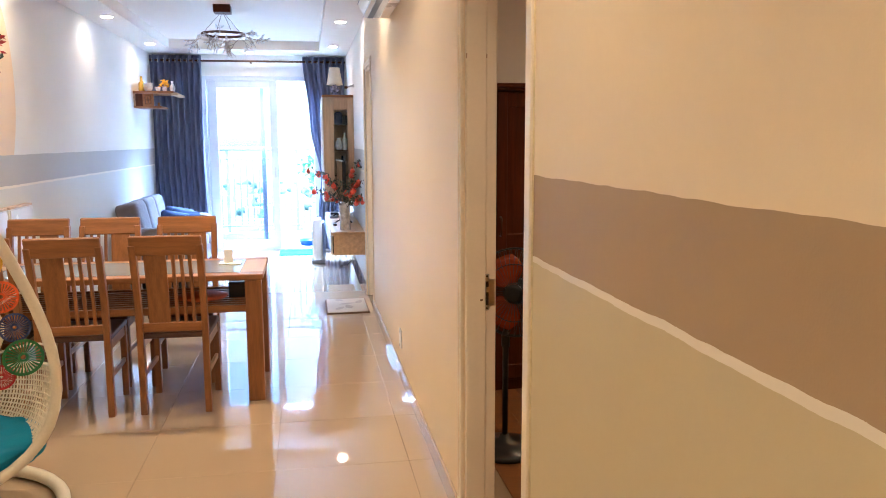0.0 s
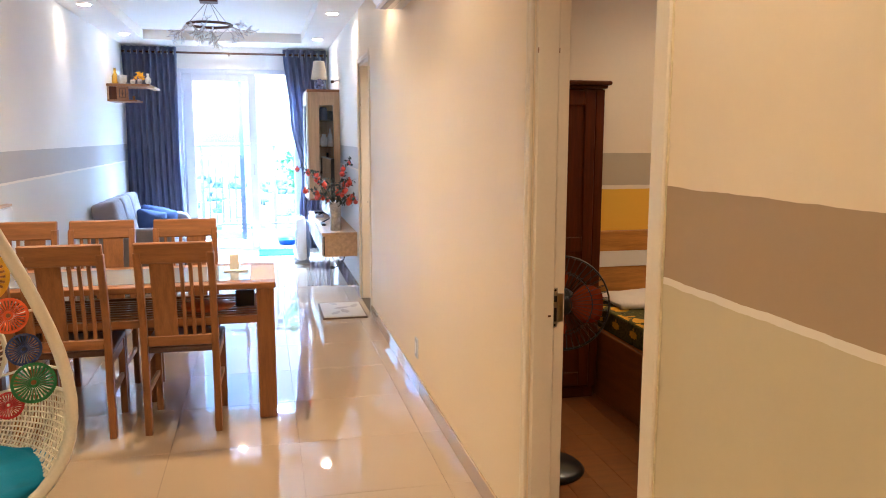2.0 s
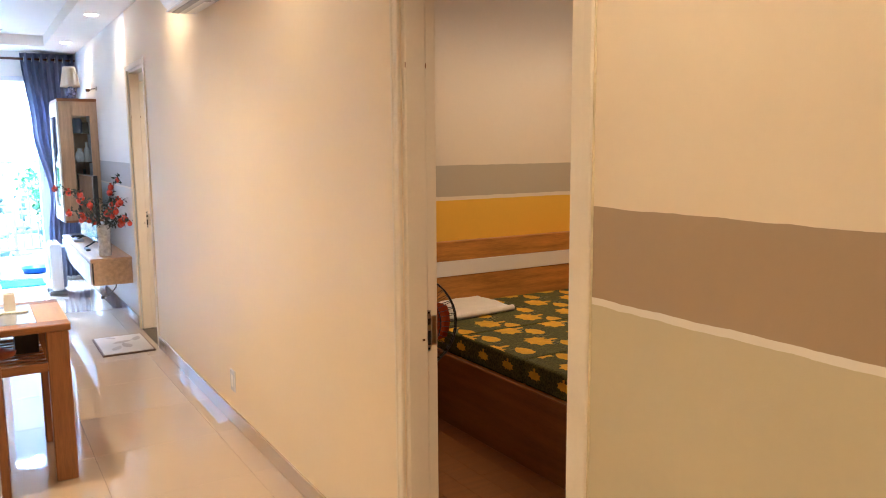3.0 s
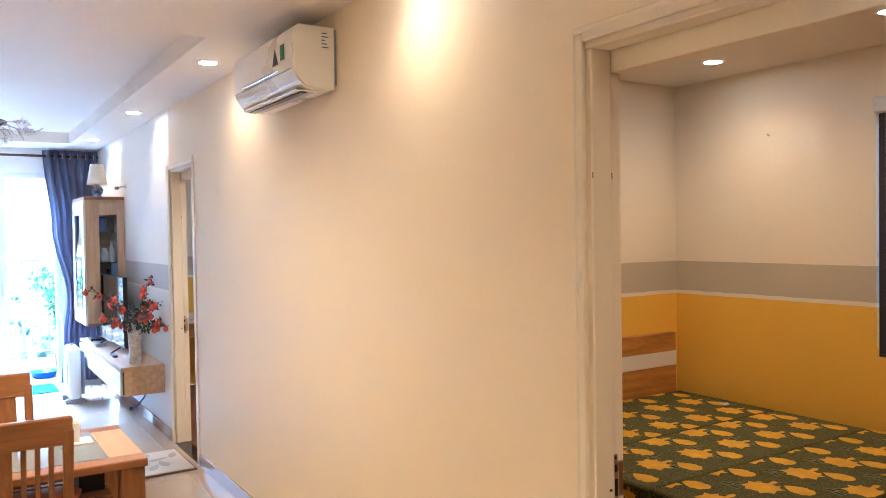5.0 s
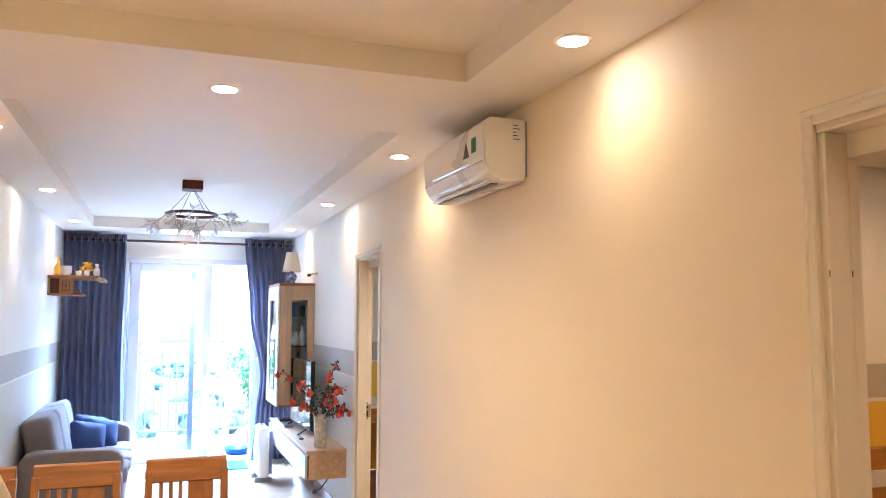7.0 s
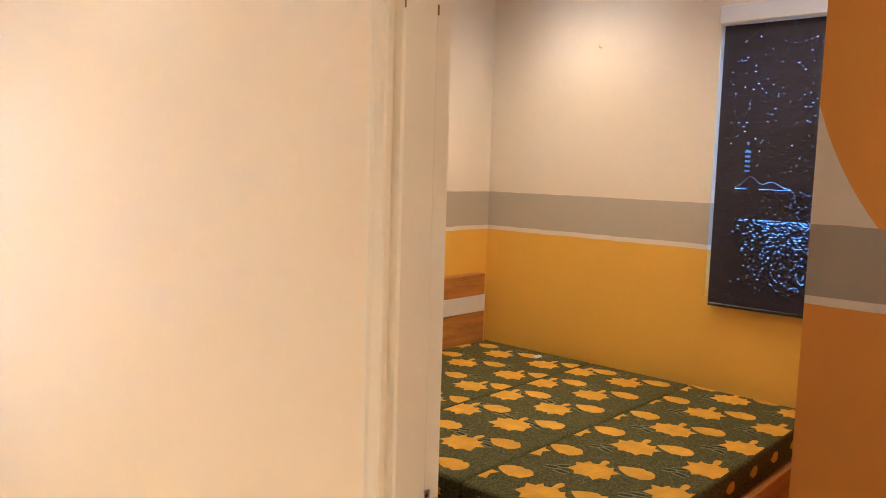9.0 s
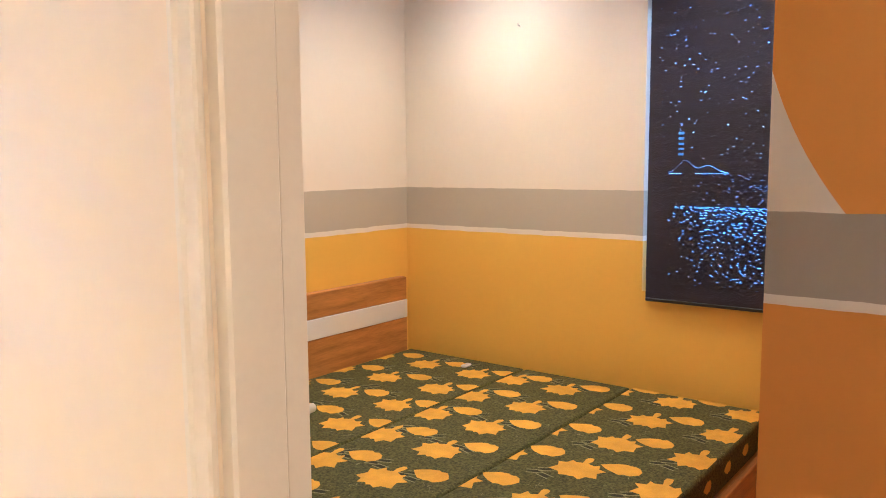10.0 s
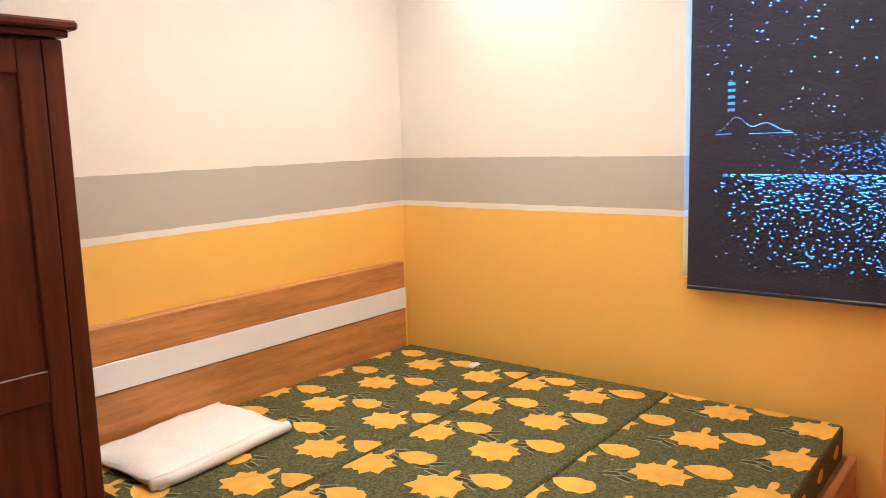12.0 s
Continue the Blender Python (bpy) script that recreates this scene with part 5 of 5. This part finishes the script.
def mattress_cloth():
    m, n, l = nodes_of("dark_green_brocade")
    b = n["Principled BSDF"]
    co = n.new("ShaderNodeNewGeometry")
    warp = n.new("ShaderNodeTexNoise")
    warp.inputs["Scale"].default_value = 9
    l.new(co.outputs["Position"], warp.inputs["Vector"])
    add = n.new("ShaderNodeVectorMath")
    add.operation = "MULTIPLY_ADD"
    l.new(warp.outputs["Color"], add.inputs[0])
    add.inputs[1].default_value = (0.16, 0.16, 0.16)
    l.new(co.outputs["Position"], add.inputs[2])
    wv = n.new("ShaderNodeTexVoronoi")
    wv.feature = "DISTANCE_TO_EDGE"
    wv.inputs["Scale"].default_value = 15
    l.new(add.outputs["Vector"], wv.inputs["Vector"])
    patch = n.new("ShaderNodeTexNoise")
    patch.inputs["Scale"].default_value = 12
    l.new(co.outputs["Position"], patch.inputs["Vector"])
    thin = n.new("ShaderNodeMapRange")
    thin.inputs["From Min"].default_value, thin.inputs["From Max"].default_value = 0.45, 0.6
    thin.inputs["To Min"].default_value, thin.inputs["To Max"].default_value = 0.12, 0.0
    l.new(patch.outputs["Fac"], thin.inputs["Value"])
    lined = n.new("ShaderNodeMath")
    l.new(wv.outputs["Distance"], lined.inputs[0])
    l.new(thin.outputs["Result"], lined.inputs[1])
    weave = n.new("ShaderNodeTexNoise")
    weave.inputs["Scale"].default_value, weave.inputs["Detail"].default_value = 130, 3
    l.new(co.outputs["Position"], weave.inputs["Vector"])
    ramp = n.new("ShaderNodeValToRGB")
    e = ramp.color_ramp.elements
    e[0].position, e[0].color = 0.0, (0.19, 0.19, 0.07, 1)
    e[1].position, e[1].color = 0.05, (0.062, 0.064, 0.015, 1)
    e.new(0.02).color = (0.042, 0.042, 0.010, 1)
    l.new(lined.outputs[0], ramp.inputs["Fac"])
    mx = n.new("ShaderNodeMix")
    mx.data_type, mx.blend_type = "RGBA", "MULTIPLY"
    mx.inputs["Factor"].default_value = 1.0
    r2 = n.new("ShaderNodeValToRGB")
    r2.color_ramp.elements[0].position, r2.color_ramp.elements[1].position = 0.35, 0.65
    r2.color_ramp.elements[0].color, r2.color_ramp.elements[1].color = (0.4, 0.4, 0.4, 1), (1.65, 1.65, 1.65, 1)
    l.new(weave.outputs["Fac"], r2.inputs["Fac"])
    l.new(ramp.outputs["Color"], mx.inputs[6])
    l.new(r2.outputs["Color"], mx.inputs[7])
    l.new(mx.outputs[2], b.inputs["Base Color"])
    b.inputs["Roughness"].default_value = 0.85
    bp = n.new("ShaderNodeBump")
    bp.inputs["Strength"].default_value, bp.inputs["Distance"].default_value = 0.5, 0.002
    l.new(weave.outputs["Fac"], bp.inputs["Height"])
    l.new(bp.outputs["Normal"], b.inputs["Normal"])
    return m


M_BROC = mattress_cloth()
M_LEAFY = mat("gold_leaf_print", (0.66, 0.355, 0.018), 0.85, var=0.2, scale=15, bump=0.5, fine=330)
MX0, MX1, MZ0, MZ1 = 1.035, 2.735, 0.372, 0.496
SEAMS = [2.63, 3.225, 3.78, 4.515]
mt = thing("mattress", (1.89, 3.58, MZ0), "three-fold mattress in dark green cloth with golden leaves", "mattress")
for y0, y1 in zip(SEAMS, SEAMS[1:]):
    bm = box(MX0, y0 + 0.002, MZ0, MX1, y1 - 0.002, MZ1, 0.014, seg=3)
    part("section", bm, M_BROC, mt)
HALF_LEAF = [(0.10, 0.50), (0.34, 0.42), (0.50, 0.52), (0.60, 0.30), (0.92, 0.24), (0.74, 0.02), (0.88, -0.30), (0.52, -0.34), (0.38, -0.56), (0.14, -0.44)]
MAPLE = [(0.0, 0.92), (0.12, 0.86), (0.15, 0.72)] + HALF_LEAF + [(0.0, -0.5)] + [(-u, v) for u, v in HALF_LEAF[::-1]] + [(-0.15, 0.72), (-0.12, 0.86)]
OVAL = [(-0.82, 0.02), (-0.60, 0.22), (-0.30, 0.42), (0.0, 0.52), (0.14, 0.44), (0.32, 0.50), (0.56, 0.36), (0.70, 0.10), (0.66, -0.18), (0.46, -0.42), (0.2, -0.40), (0.05, -0.48), (-0.25, -0.40), (-0.55, -0.22)]
rl = random.Random(8)
PRINTS = (([2.69, 2.976, 3.27], 2.04, [2.862, 3.15], 2.13), ([3.46, 3.73], 1.613, [3.345, 3.63], 1.722), ([3.925, 4.235, 4.53], 1.603, [3.815, 4.105, 4.40], 1.705))
for (s0, s1), (maples, maple_x, ovals, oval_x) in zip(zip(SEAMS, SEAMS[1:]), PRINTS):
    bm = bmesh.new()
    for shape, rows, su, sv, phase in ((MAPLE, maples, 0.094, 0.130, maple_x), (OVAL, ovals, 0.092, 0.096, oval_x)):
        for j, y in enumerate(rows):
            for k in range(-4, 5):
                x = phase + 0.299 * k + rl.uniform(-0.008, 0.008)
                if not MX0 - 0.08 < x < MX1 + 0.08:
                    continue
                ang = rl.uniform(-6, 6) - 90
                m = Matrix.Translation((x, y + rl.uniform(-0.006, 0.006), MZ1 + 0.0006)) @ pose(0, 0, 0, 0, 0, ang)
                pts = [m @ Vector((u * su * rl.uniform(0.94, 1.06), v * sv * rl.uniform(0.94, 1.06), 0)) for u, v in shape]
                own = bmesh.new()
                own.faces.new([own.verts.new(p) for p in pts])
                own.normal_update()
                if own.faces[:][0].normal.z < 0:
                    bmesh.ops.reverse_faces(own, faces=own.faces[:])
                for co, no in (((MX0 + 0.006, 0, 0), (-1, 0, 0)), ((MX1 - 0.006, 0, 0), (1, 0, 0)), ((0, s0 + 0.008, 0), (0, -1, 0)), ((0, s1 - 0.008, 0), (0, 1, 0))):
                    bmesh.ops.bisect_plane(own, geom=own.verts[:] + own.edges[:] + own.faces[:], plane_co=co, plane_no=no, clear_outer=True)
                if own.faces:
                    joined(own, bm)
                else:
                    own.free()
    ob = part("leaf_print", bm, M_LEAFY, mt, "golden printed leaves")
    ob["kind"] = "stuff"
M_SPRIG = mat("near_black_green_print", (0.012, 0.016, 0.006), 0.85, var=0.2, bump=0.4, fine=330)
M_STALK = mat("pale_olive_print", (0.24, 0.24, 0.11), 0.85, var=0.2, bump=0.4, fine=330)
bm, bs = bmesh.new(), bmesh.new()
for y in (2.79, 3.09, 3.42, 3.57, 3.73, 4.06, 4.21, 4.38):
    for k in range(7):
        x = 2.60 - 0.305 * k + 0.06 * (y - 3.5) + rl.uniform(-0.01, 0.01)
        for dx, dy, a in ((0.0, 0.0, 15), (0.035, -0.025, 30), (-0.012, -0.045, -10)):
            m = Matrix.Translation((x + dx, y + dy, MZ1 + 0.0005)) @ pose(0, 0, 0, 0, 0, a - 90 + rl.uniform(-12, 12))
            if MX0 + 0.05 < x + dx < MX1 - 0.05:
                own = bmesh.new()
                own.faces.new([own.verts.new(m @ Vector((u * 0.03, v * 0.02, 0))) for u, v in OVAL])
                joined(own, bm)
                for w in (-0.62, 0.62):
                    own = bmesh.new()
                    own.faces.new([own.verts.new(m @ Vector((u * 0.026, v * 0.0022 + w * 0.02, 0))) for u, v in ((-1, -1), (1, -1), (1.2, 1), (-1, 1))])
                    joined(own, bs)
for b_, m_ in ((bm, M_SPRIG), (bs, M_STALK)):
    for fc in b_.faces:
        fc.normal_update()
        if fc.normal.z < 0:
            fc.normal_flip()
    ob = part("sprig_print", b_, m_, mt, "small dark printed sprigs")
    ob["kind"] = "stuff"
bm = bmesh.new()
for k in range(9):
    y = 2.72 + 0.21 * k
    for yy, xx in ((y, MX0 - 0.0012),):
        own = bmesh.new()
        own.faces.new([own.verts.new((xx, yy + 0.05 * u, 0.437 + 0.04 * v)) for u, v in MAPLE])
        joined(own, bm)
for k in range(8):
    own = bmesh.new()
    own.faces.new([own.verts.new((1.15 + 0.21 * k + 0.05 * u, 2.6308, 0.437 + 0.045 * v)) for u, v in OVAL])
    joined(own, bm)
ob = part("side_leaf_print", bm, M_LEAFY, mt)
ob["kind"] = "stuff"

# folded quilt on the bed
M_QUILT = mat("white_quilted_cotton", (0.74, 0.70, 0.64), 0.9, var=0.05, scale=10, bump=0.5, fine=60)
ql = thing("folded_quilt", (1.40, 4.30, MZ1), "folded white cotton quilt lying on the mattress", "quilt")


def fold_slab(x0, y0, z0, x1, y1, z1, seed):
    own = box(0, 0, 0, 1, 1, 1)
    bmesh.ops.subdivide_edges(own, edges=own.edges[:], cuts=11, use_grid_fill=True)
    for v in own.verts:
        u, w, h = v.co
        edge = min(u, 1 - u, w, 1 - w)
        rnd = min(1.0, edge / 0.09)
        hh = 0.5 + (h - 0.5) * (0.35 + 0.65 * math.sqrt(max(0, 1 - (1 - rnd) ** 2)))
        n = noise.noise(Vector((u * 4 + seed, w * 3, h)))
        n2 = noise.noise(Vector((u * 13 + seed, w * 11, h * 2)))
        v.co = Vector((x0 + (x1 - x0) * u + 0.012 * n, y0 + (y1 - y0) * w + 0.012 * noise.noise(Vector((u * 3, w * 4, seed))), z0 + (z1 - z0) * hh + (0.008 * n + 0.004 * n2) * h))
    return own


for i, (a, b) in enumerate(((0.0, 0.015), (0.013, 0.038))):
    bm = fold_slab(1.13 - 0.01 * i, 4.10 + 0.012 * i, MZ1 + a, 1.655 - 0.008 * i, 4.50, MZ1 + b, i * 3)
    for v in bm.verts:
        v.co.y += 0.10 * (v.co.x - 1.4)
        v.co.y = min(v.co.y, 4.515)
    part("fold", bm, M_QUILT, ql, smooth=True)
bm = tube([(1.115, 4.10, MZ1 + 0.020), (1.2, 4.085, MZ1 + 0.021), (1.35, 4.095, MZ1 + 0.022), (1.5, 4.115, MZ1 + 0.021), (1.645, 4.13, MZ1 + 0.020)], 0.019, 10)
part("rolled_edge", bm, M_QUILT, ql, smooth=True)
solid("tissue", box(2.56, 4.02, MZ1 + 0.001, 2.62, 4.05, MZ1 + 0.014, 0.005), M_WHITE, "small scrap of white tissue on the mattress", "tissue", (2.59, 4.03, MZ1))

# ---- bedroom: blind and window ----
M_FABRIC = mat("blackout_blind_cloth", (0.021, 0.018, 0.040), 0.62, var=0.25, scale=2, stretch=(1, 0.4, 14), bump=0.3, fine=60)


def pricked(name, tint):
    m, n, l = nodes_of(name)
    tb = n.new("ShaderNodeBsdfTransparent")
    tb.inputs["Color"].default_value = (*tint, 1)
    l.new(tb.outputs[0], n["Material Output"].inputs["Surface"])
    return m


M_HOLE, M_DIM = pricked("pricked_light_holes", (0.15, 0.26, 0.55)), pricked("half_pricked_holes", (0.04, 0.075, 0.18))
QX, QY0, QY1, QZ0, QZ1 = 2.765, 2.44, 3.18, 0.905, 2.20
CELL, ROW = 0.003, 0.002
NY, NZ = int((QY1 - QY0) / CELL), int((QZ1 - QZ0) / ROW)
holes = np.zeros((NZ, NY), int)
rs = np.random.RandomState(3)


def prick(y, z, wy, wz, deep=1):
    """A small slot through the cloth, wy wide and wz high."""
    i0, j0 = int((QY1 - y) / CELL), int((z - QZ0) / ROW)
    holes[max(j0, 0):max(j0 + wz, 0), max(i0, 1):max(i0 + wy, 1)] = deep


SEA, GLINT = 1.452, 1.315
for _ in range(170):                                    # stars
    prick(rs.uniform(QY0, QY1 - 0.04), rs.uniform(SEA + 0.05, QZ1), rs.randint(1, 4), 1)
for _ in range(26):                                     # larger stars
    prick(rs.uniform(QY0, QY1 - 0.06), rs.uniform(SEA + 0.12, QZ1), 2, 2)
for _ in range(420):                                    # far water, fine
    d = rs.random_sample() ** 0.5
    prick(QY0 + (QY1 - QY0 - 0.12) * (1 - d) * rs.uniform(0.4, 1.0), GLINT + (SEA - GLINT) * rs.random_sample() ** 0.8, rs.randint(1, 4), 1, 2)
for _ in range(1150):                                    # glitter, thinning towards the hem
    k = rs.random_sample() ** 2.1
    y = QY0 + (QY1 - QY0 - 0.085) * rs.random_sample() ** 1.35
    if y > QY1 - 0.085 - (0.12 + 0.25 * k) * rs.random_sample():
        continue
    prick(y, GLINT - 0.345 * k, rs.randint(2, 5) if k < 0.35 else rs.randint(1, 4), 1)
LH = 3.035                                              # lighthouse
for j in range(9):
    if j % 2 == 0:
        prick(LH + 0.012, 1.532 + j * 0.011, 8, 5, 2)
for i in range(4):
    prick(LH + 0.014 - i * 0.002, 1.622 + i * 0.007, 7 - i * 2, 1, 2)
prick(LH + 0.002, 1.655, 2, 4, 2)
prick(LH + 0.01, 1.665, 5, 1, 2)
for i in range(66):                                     # island outline
    u = i / 65
    y = LH + 0.055 - 0.255 * u
    h = 0.052 * math.exp(-((u - 0.28) / 0.16) ** 2) + 0.030 * math.exp(-((u - 0.66) / 0.17) ** 2)
    if 0.3 < u < 0.97 or (u < 0.3 and i % 3):
        prick(y, SEA + 0.006 + h, 2, 1, 1 if u > 0.4 else 2)
    if i % 7 and (u > 0.45 or u < 0.22):
        prick(y, SEA + 0.002, 2, 1)
verts, faces, mats = [], [], []
for j in range(NZ + 1):
    for i in range(NY + 1):
        verts.append((QX, QY1 - i * CELL, QZ0 + j * ROW))
for j in range(NZ):
    for i in range(NY):
        a = j * (NY + 1) + i
        faces.append((a, a + NY + 1, a + NY + 2, a + 1))
        mats.append(int(holes[j, i]))
me = bpy.data.meshes.new("cloth")
me.from_pydata(verts, [], faces)
me.materials.append(M_FABRIC)
me.materials.append(M_HOLE)
me.materials.append(M_DIM)
me.polygons.foreach_set("material_index", mats)
me.update()
bl = thing("roller_blind", (QX, (QY0 + QY1) / 2, QZ0), "black roller blind pricked with stars, a lighthouse and glittering sea", "blind")
ob = new("cloth", me)
ob.parent = bl
ob.matrix_parent_inverse = WORLD_OF[bl.name].inverted()
part("hem_bar", box(QX - 0.006, QY0, QZ0 - 0.012, QX + 0.006, QY1, QZ0 + 0.002, 0.003), M_BLACK, bl)
part("valance", box(QX - 0.045, QY0 - 0.01, QZ1, BX, QY1 + 0.012, QZ1 + 0.085, 0.008), M_PVC, bl, "white valance box")

wd = thing("window_2", (BX + 0.1, (BW0 + BW1) / 2, BWZ0), "white framed bedroom window behind the blind", "window", kind="structure")
for y0, y1 in ((BW0, BW0 + 0.04), (BW1 - 0.025, BW1)):
    part("window_frame", box(BX + 0.09, y0, BWZ0, BX + 0.13, y1, BWZ1, 0.003), M_PVC, wd)
for z0, z1 in ((BWZ0, BWZ0 + 0.04), (BWZ1 - 0.04, BWZ1)):
    part("window_frame", box(BX + 0.09, BW0 + 0.04, z0, BX + 0.13, BW1 - 0.025, z1, 0.003), M_PVC, wd)
p = part("pane", box(BX + 0.107, BW0 + 0.04, BWZ0 + 0.04, BX + 0.113, BW1 - 0.025, BWZ1 - 0.04), M_GLASS, wd)
p.visible_shadow = False
for y, z in ((3.855, 2.16),):
    solid("wall_hook", tube([(BX, y, z), (BX - 0.018, y, z), (BX - 0.02, y, z + 0.01)], 0.003, 6), M_STEEL, "tiny steel hook in the bedroom wall", "hook", (BX, y, z))

# ---- bedroom: wardrobe ----
wa = thing("wardrobe", (0.53, 4.33, 0), "dark mahogany wardrobe with panelled doors and a cornice", "wardrobe")
WX_0, WX_1, WY0, WY1 = 0.146, 0.964, 4.06, 4.57
part("carcass", box(WX_0, WY0 + 0.02, 0.06, WX_1, WY1, 1.735, 0.003), M_MAHOG, wa)
part("plinth", box(WX_0 + 0.01, WY0 + 0.03, 0, WX_1 - 0.01, WY1, 0.06), M_MAHOG, wa)
bm = box(WX_0 - 0.010, WY0 - 0.012, 1.735, WX_1 + 0.012, WY1, 1.752, 0.003)
box(WX_0 - 0.03, WY0 - 0.03, 1.752, WX_1 + 0.03, WY1, 1.775, 0.006, bm=bm)
part("cornice", bm, M_MAHOG, wa)
part("stile", box(WX_1 - 0.05, WY0, 0.07, WX_1, WY0 + 0.019, 1.73, 0.003), M_MAHOG, wa)
for x0, x1, hx in ((WX_0 + 0.004, 0.505, 0.48), (0.509, WX_1 - 0.053, 0.53)):
    d = part("door", box(x0, WY0 + 0.004, 0.08, x1, WY0 + 0.019, 1.725, 0.002), M_MAHOG, wa)
    for q in ((x0, x0 + 0.06, 0.08, 1.725), (x1 - 0.06, x1, 0.08, 1.725)):
        part("door_stile", box(q[0], WY0 - 0.004, q[2], q[1], WY0 + 0.0035, q[3], 0.003), M_MAHOG, d)
    for z0, z1 in ((0.08, 0.16), (0.85, 0.93), (1.645, 1.725)):
        part("door_rail", box(x0 + 0.06, WY0 - 0.004, z0, x1 - 0.06, WY0 + 0.0035, z1, 0.003), M_MAHOG, d)
    part("handle", tube([(hx, WY0 - 0.004, 0.92), (hx, WY0 - 0.03, 0.93), (hx, WY0 - 0.03, 1.02), (hx, WY0 - 0.004, 1.03)], 0.006, 8), M_BRONZE, d, smooth=True)

# ---- bedroom: pedestal fan ----
FX, FY, FZ = 0.375, 3.15, 0.775
M_BLADE = mat("translucent_orange_blade", (0.34, 0.05, 0.015), 0.25, var=0.15)
fn = thing("pedestal_fan", (FX - 0.03, FY + 0.06, 0), "black pedestal fan with orange-red blades, switched off", "fan")
part("base", lathe([(0.165, 0), (0.17, 0.012), (0.15, 0.03), (0.08, 0.045), (0.03, 0.06), (0.022, 0.08)], (FX - 0.03, FY + 0.06, 0), 32), M_BLACK, fn, smooth=True)
part("pole", lathe([(0.014, 0.06), (0.014, 0.5), (0.02, 0.51), (0.02, 0.56), (0.011, 0.57), (0.011, 0.72)], (FX - 0.03, FY + 0.06, 0), 14), M_BLACK, fn, smooth=True)
FM = Matrix.Translation((FX, FY, FZ)) @ pose(0, 0, 0, 84, 0, -24)


def fan_part(name, bm, m, label=""):
    bm.transform(FM)
    return part(name, bm, m, fn, label, smooth=True)


fan_part("motor", lathe([(0.03, -0.14), (0.055, -0.13), (0.06, -0.06), (0.045, -0.03)], n=18), M_BLACK)
for k in range(3):
    bm = bmesh.new()
    prev = None
    for j in range(7):
        r = 0.03 + 0.145 * j / 6
        half = math.radians(18 + 26 * math.sin(math.pi * min(j / 6 * 0.85 + 0.1, 1)))
        row = [bm.verts.new((r * math.cos(k * 2.0944 + half * s), r * math.sin(k * 2.0944 + half * s), 0.018 * s)) for s in (-1, -0.5, 0, 0.5, 1)]
        if prev:
            for i in range(4):
                bm.faces.new((prev[i], prev[i + 1], row[i + 1], row[i]))
        prev = row
    bm.normal_update()
    bmesh.ops.solidify(bm, geom=bm.faces[:], thickness=0.0025)
    fan_part("blade", bm, M_BLADE, "orange-red blade")
fan_part("hub", lathe([(0.032, -0.02), (0.034, 0.02), (0.02, 0.032)], n=18), M_BLACK)
for nm, sgn in (("front_guard", 1), ("rear_guard", -1)):
    bm = bmesh.new()
    for k in range(44):
        a = k * 2 * math.pi / 44
        tube([(r * math.cos(a + 0.5 * (0.2 - r)), r * math.sin(a + 0.5 * (0.2 - r)), sgn * (0.062 - 0.045 * (r / 0.2) ** 3)) for r in (0.045, 0.09, 0.14, 0.18, 0.2)], 0.0013, 4, bm=bm)
    for r, z in ((0.2, 0.017), (0.13, 0.05), (0.045, 0.062)):
        tube([(r * math.cos(k * math.pi / 18), r * math.sin(k * math.pi / 18), sgn * z) for k in range(36)], 0.0025 if r < 0.2 else 0.004, 5, bm=bm, closed=True)
    fan_part(nm, bm, M_BLACK)
fan_part("guard_badge", lathe([(0.04, 0.060), (0.042, 0.066), (0.02, 0.068)], n=20), M_BLACK)

# ---- second bedroom, seen through its doorway ----
dk = thing("desk", (0.9, 9.0, 0), "dark wooden desk with a white top in the far bedroom", "desk")
part("top", box(0.25, 8.65, 0.74, 1.9, 9.38, 0.775, 0.003), M_WHITE, dk, "white top")
part("drawer_case", box(0.27, 8.68, 0.60, 1.88, 9.36, 0.74, 0.003), M_HEAD, dk)
for x in (0.27, 1.82):
    part("leg", box(x, 8.68, 0, x + 0.06, 9.36, 0.6, 0.003), M_MAHOG, dk)
solid("white_post", box(0.60, 9.30, 0.79, 0.66, 9.395, 2.2, 0.004), M_PVC, "narrow white window post above the desk", "post", (0.63, 9.35, 0.775))

# ---- floor tiles and planks ----
cache = {}


def piece(name, parent, x0, x1, y0, y1, top, thick, gap, material):
    key = (name, round(x1 - x0, 3), round(y1 - y0, 3))
    if key not in cache:
        w, d = (x1 - x0) / 2 - gap, (y1 - y0) / 2 - gap
        cache[key] = mesh_of(name, box(-w, -d, -thick, w, d, 0, 0.0008), material)
    o = new(name, cache[key])
    o.parent = parent
    o.location = ((x0 + x1) / 2, (y0 + y1) / 2, top)


xs = [L, -1.92, -1.32, -0.72, -0.12, 0.0]
ys = [YB] + [3.17 + 0.6 * k for k in range(-8, 12) if YB + 0.05 < 3.17 + 0.6 * k < YW - 0.05] + [YW]
for xa, xb in zip(xs, xs[1:]):
    for ya, yb in zip(ys, ys[1:]):
        piece("tile", floor, xa, xb, ya, yb, 0.0, 0.006, 0.0005, M_TILE)
for i in range(22):
    xa = 0.0 + i * 0.127
    y = 0.6 - (i * 0.37) % 1.2
    while y < BY:
        ya, yb = max(y, 0.6), min(y + 1.2, BY)
        if xa < R2 + 0.02:
            ya, yb = max(ya, D1A), min(yb, D1B)
        if yb - ya > 0.04:
            piece("plank", bed_floor, xa, min(xa + 0.127, BX), ya, yb, 0.0, 0.006, 0.0006, M_LAMINATE)
        y += 1.2
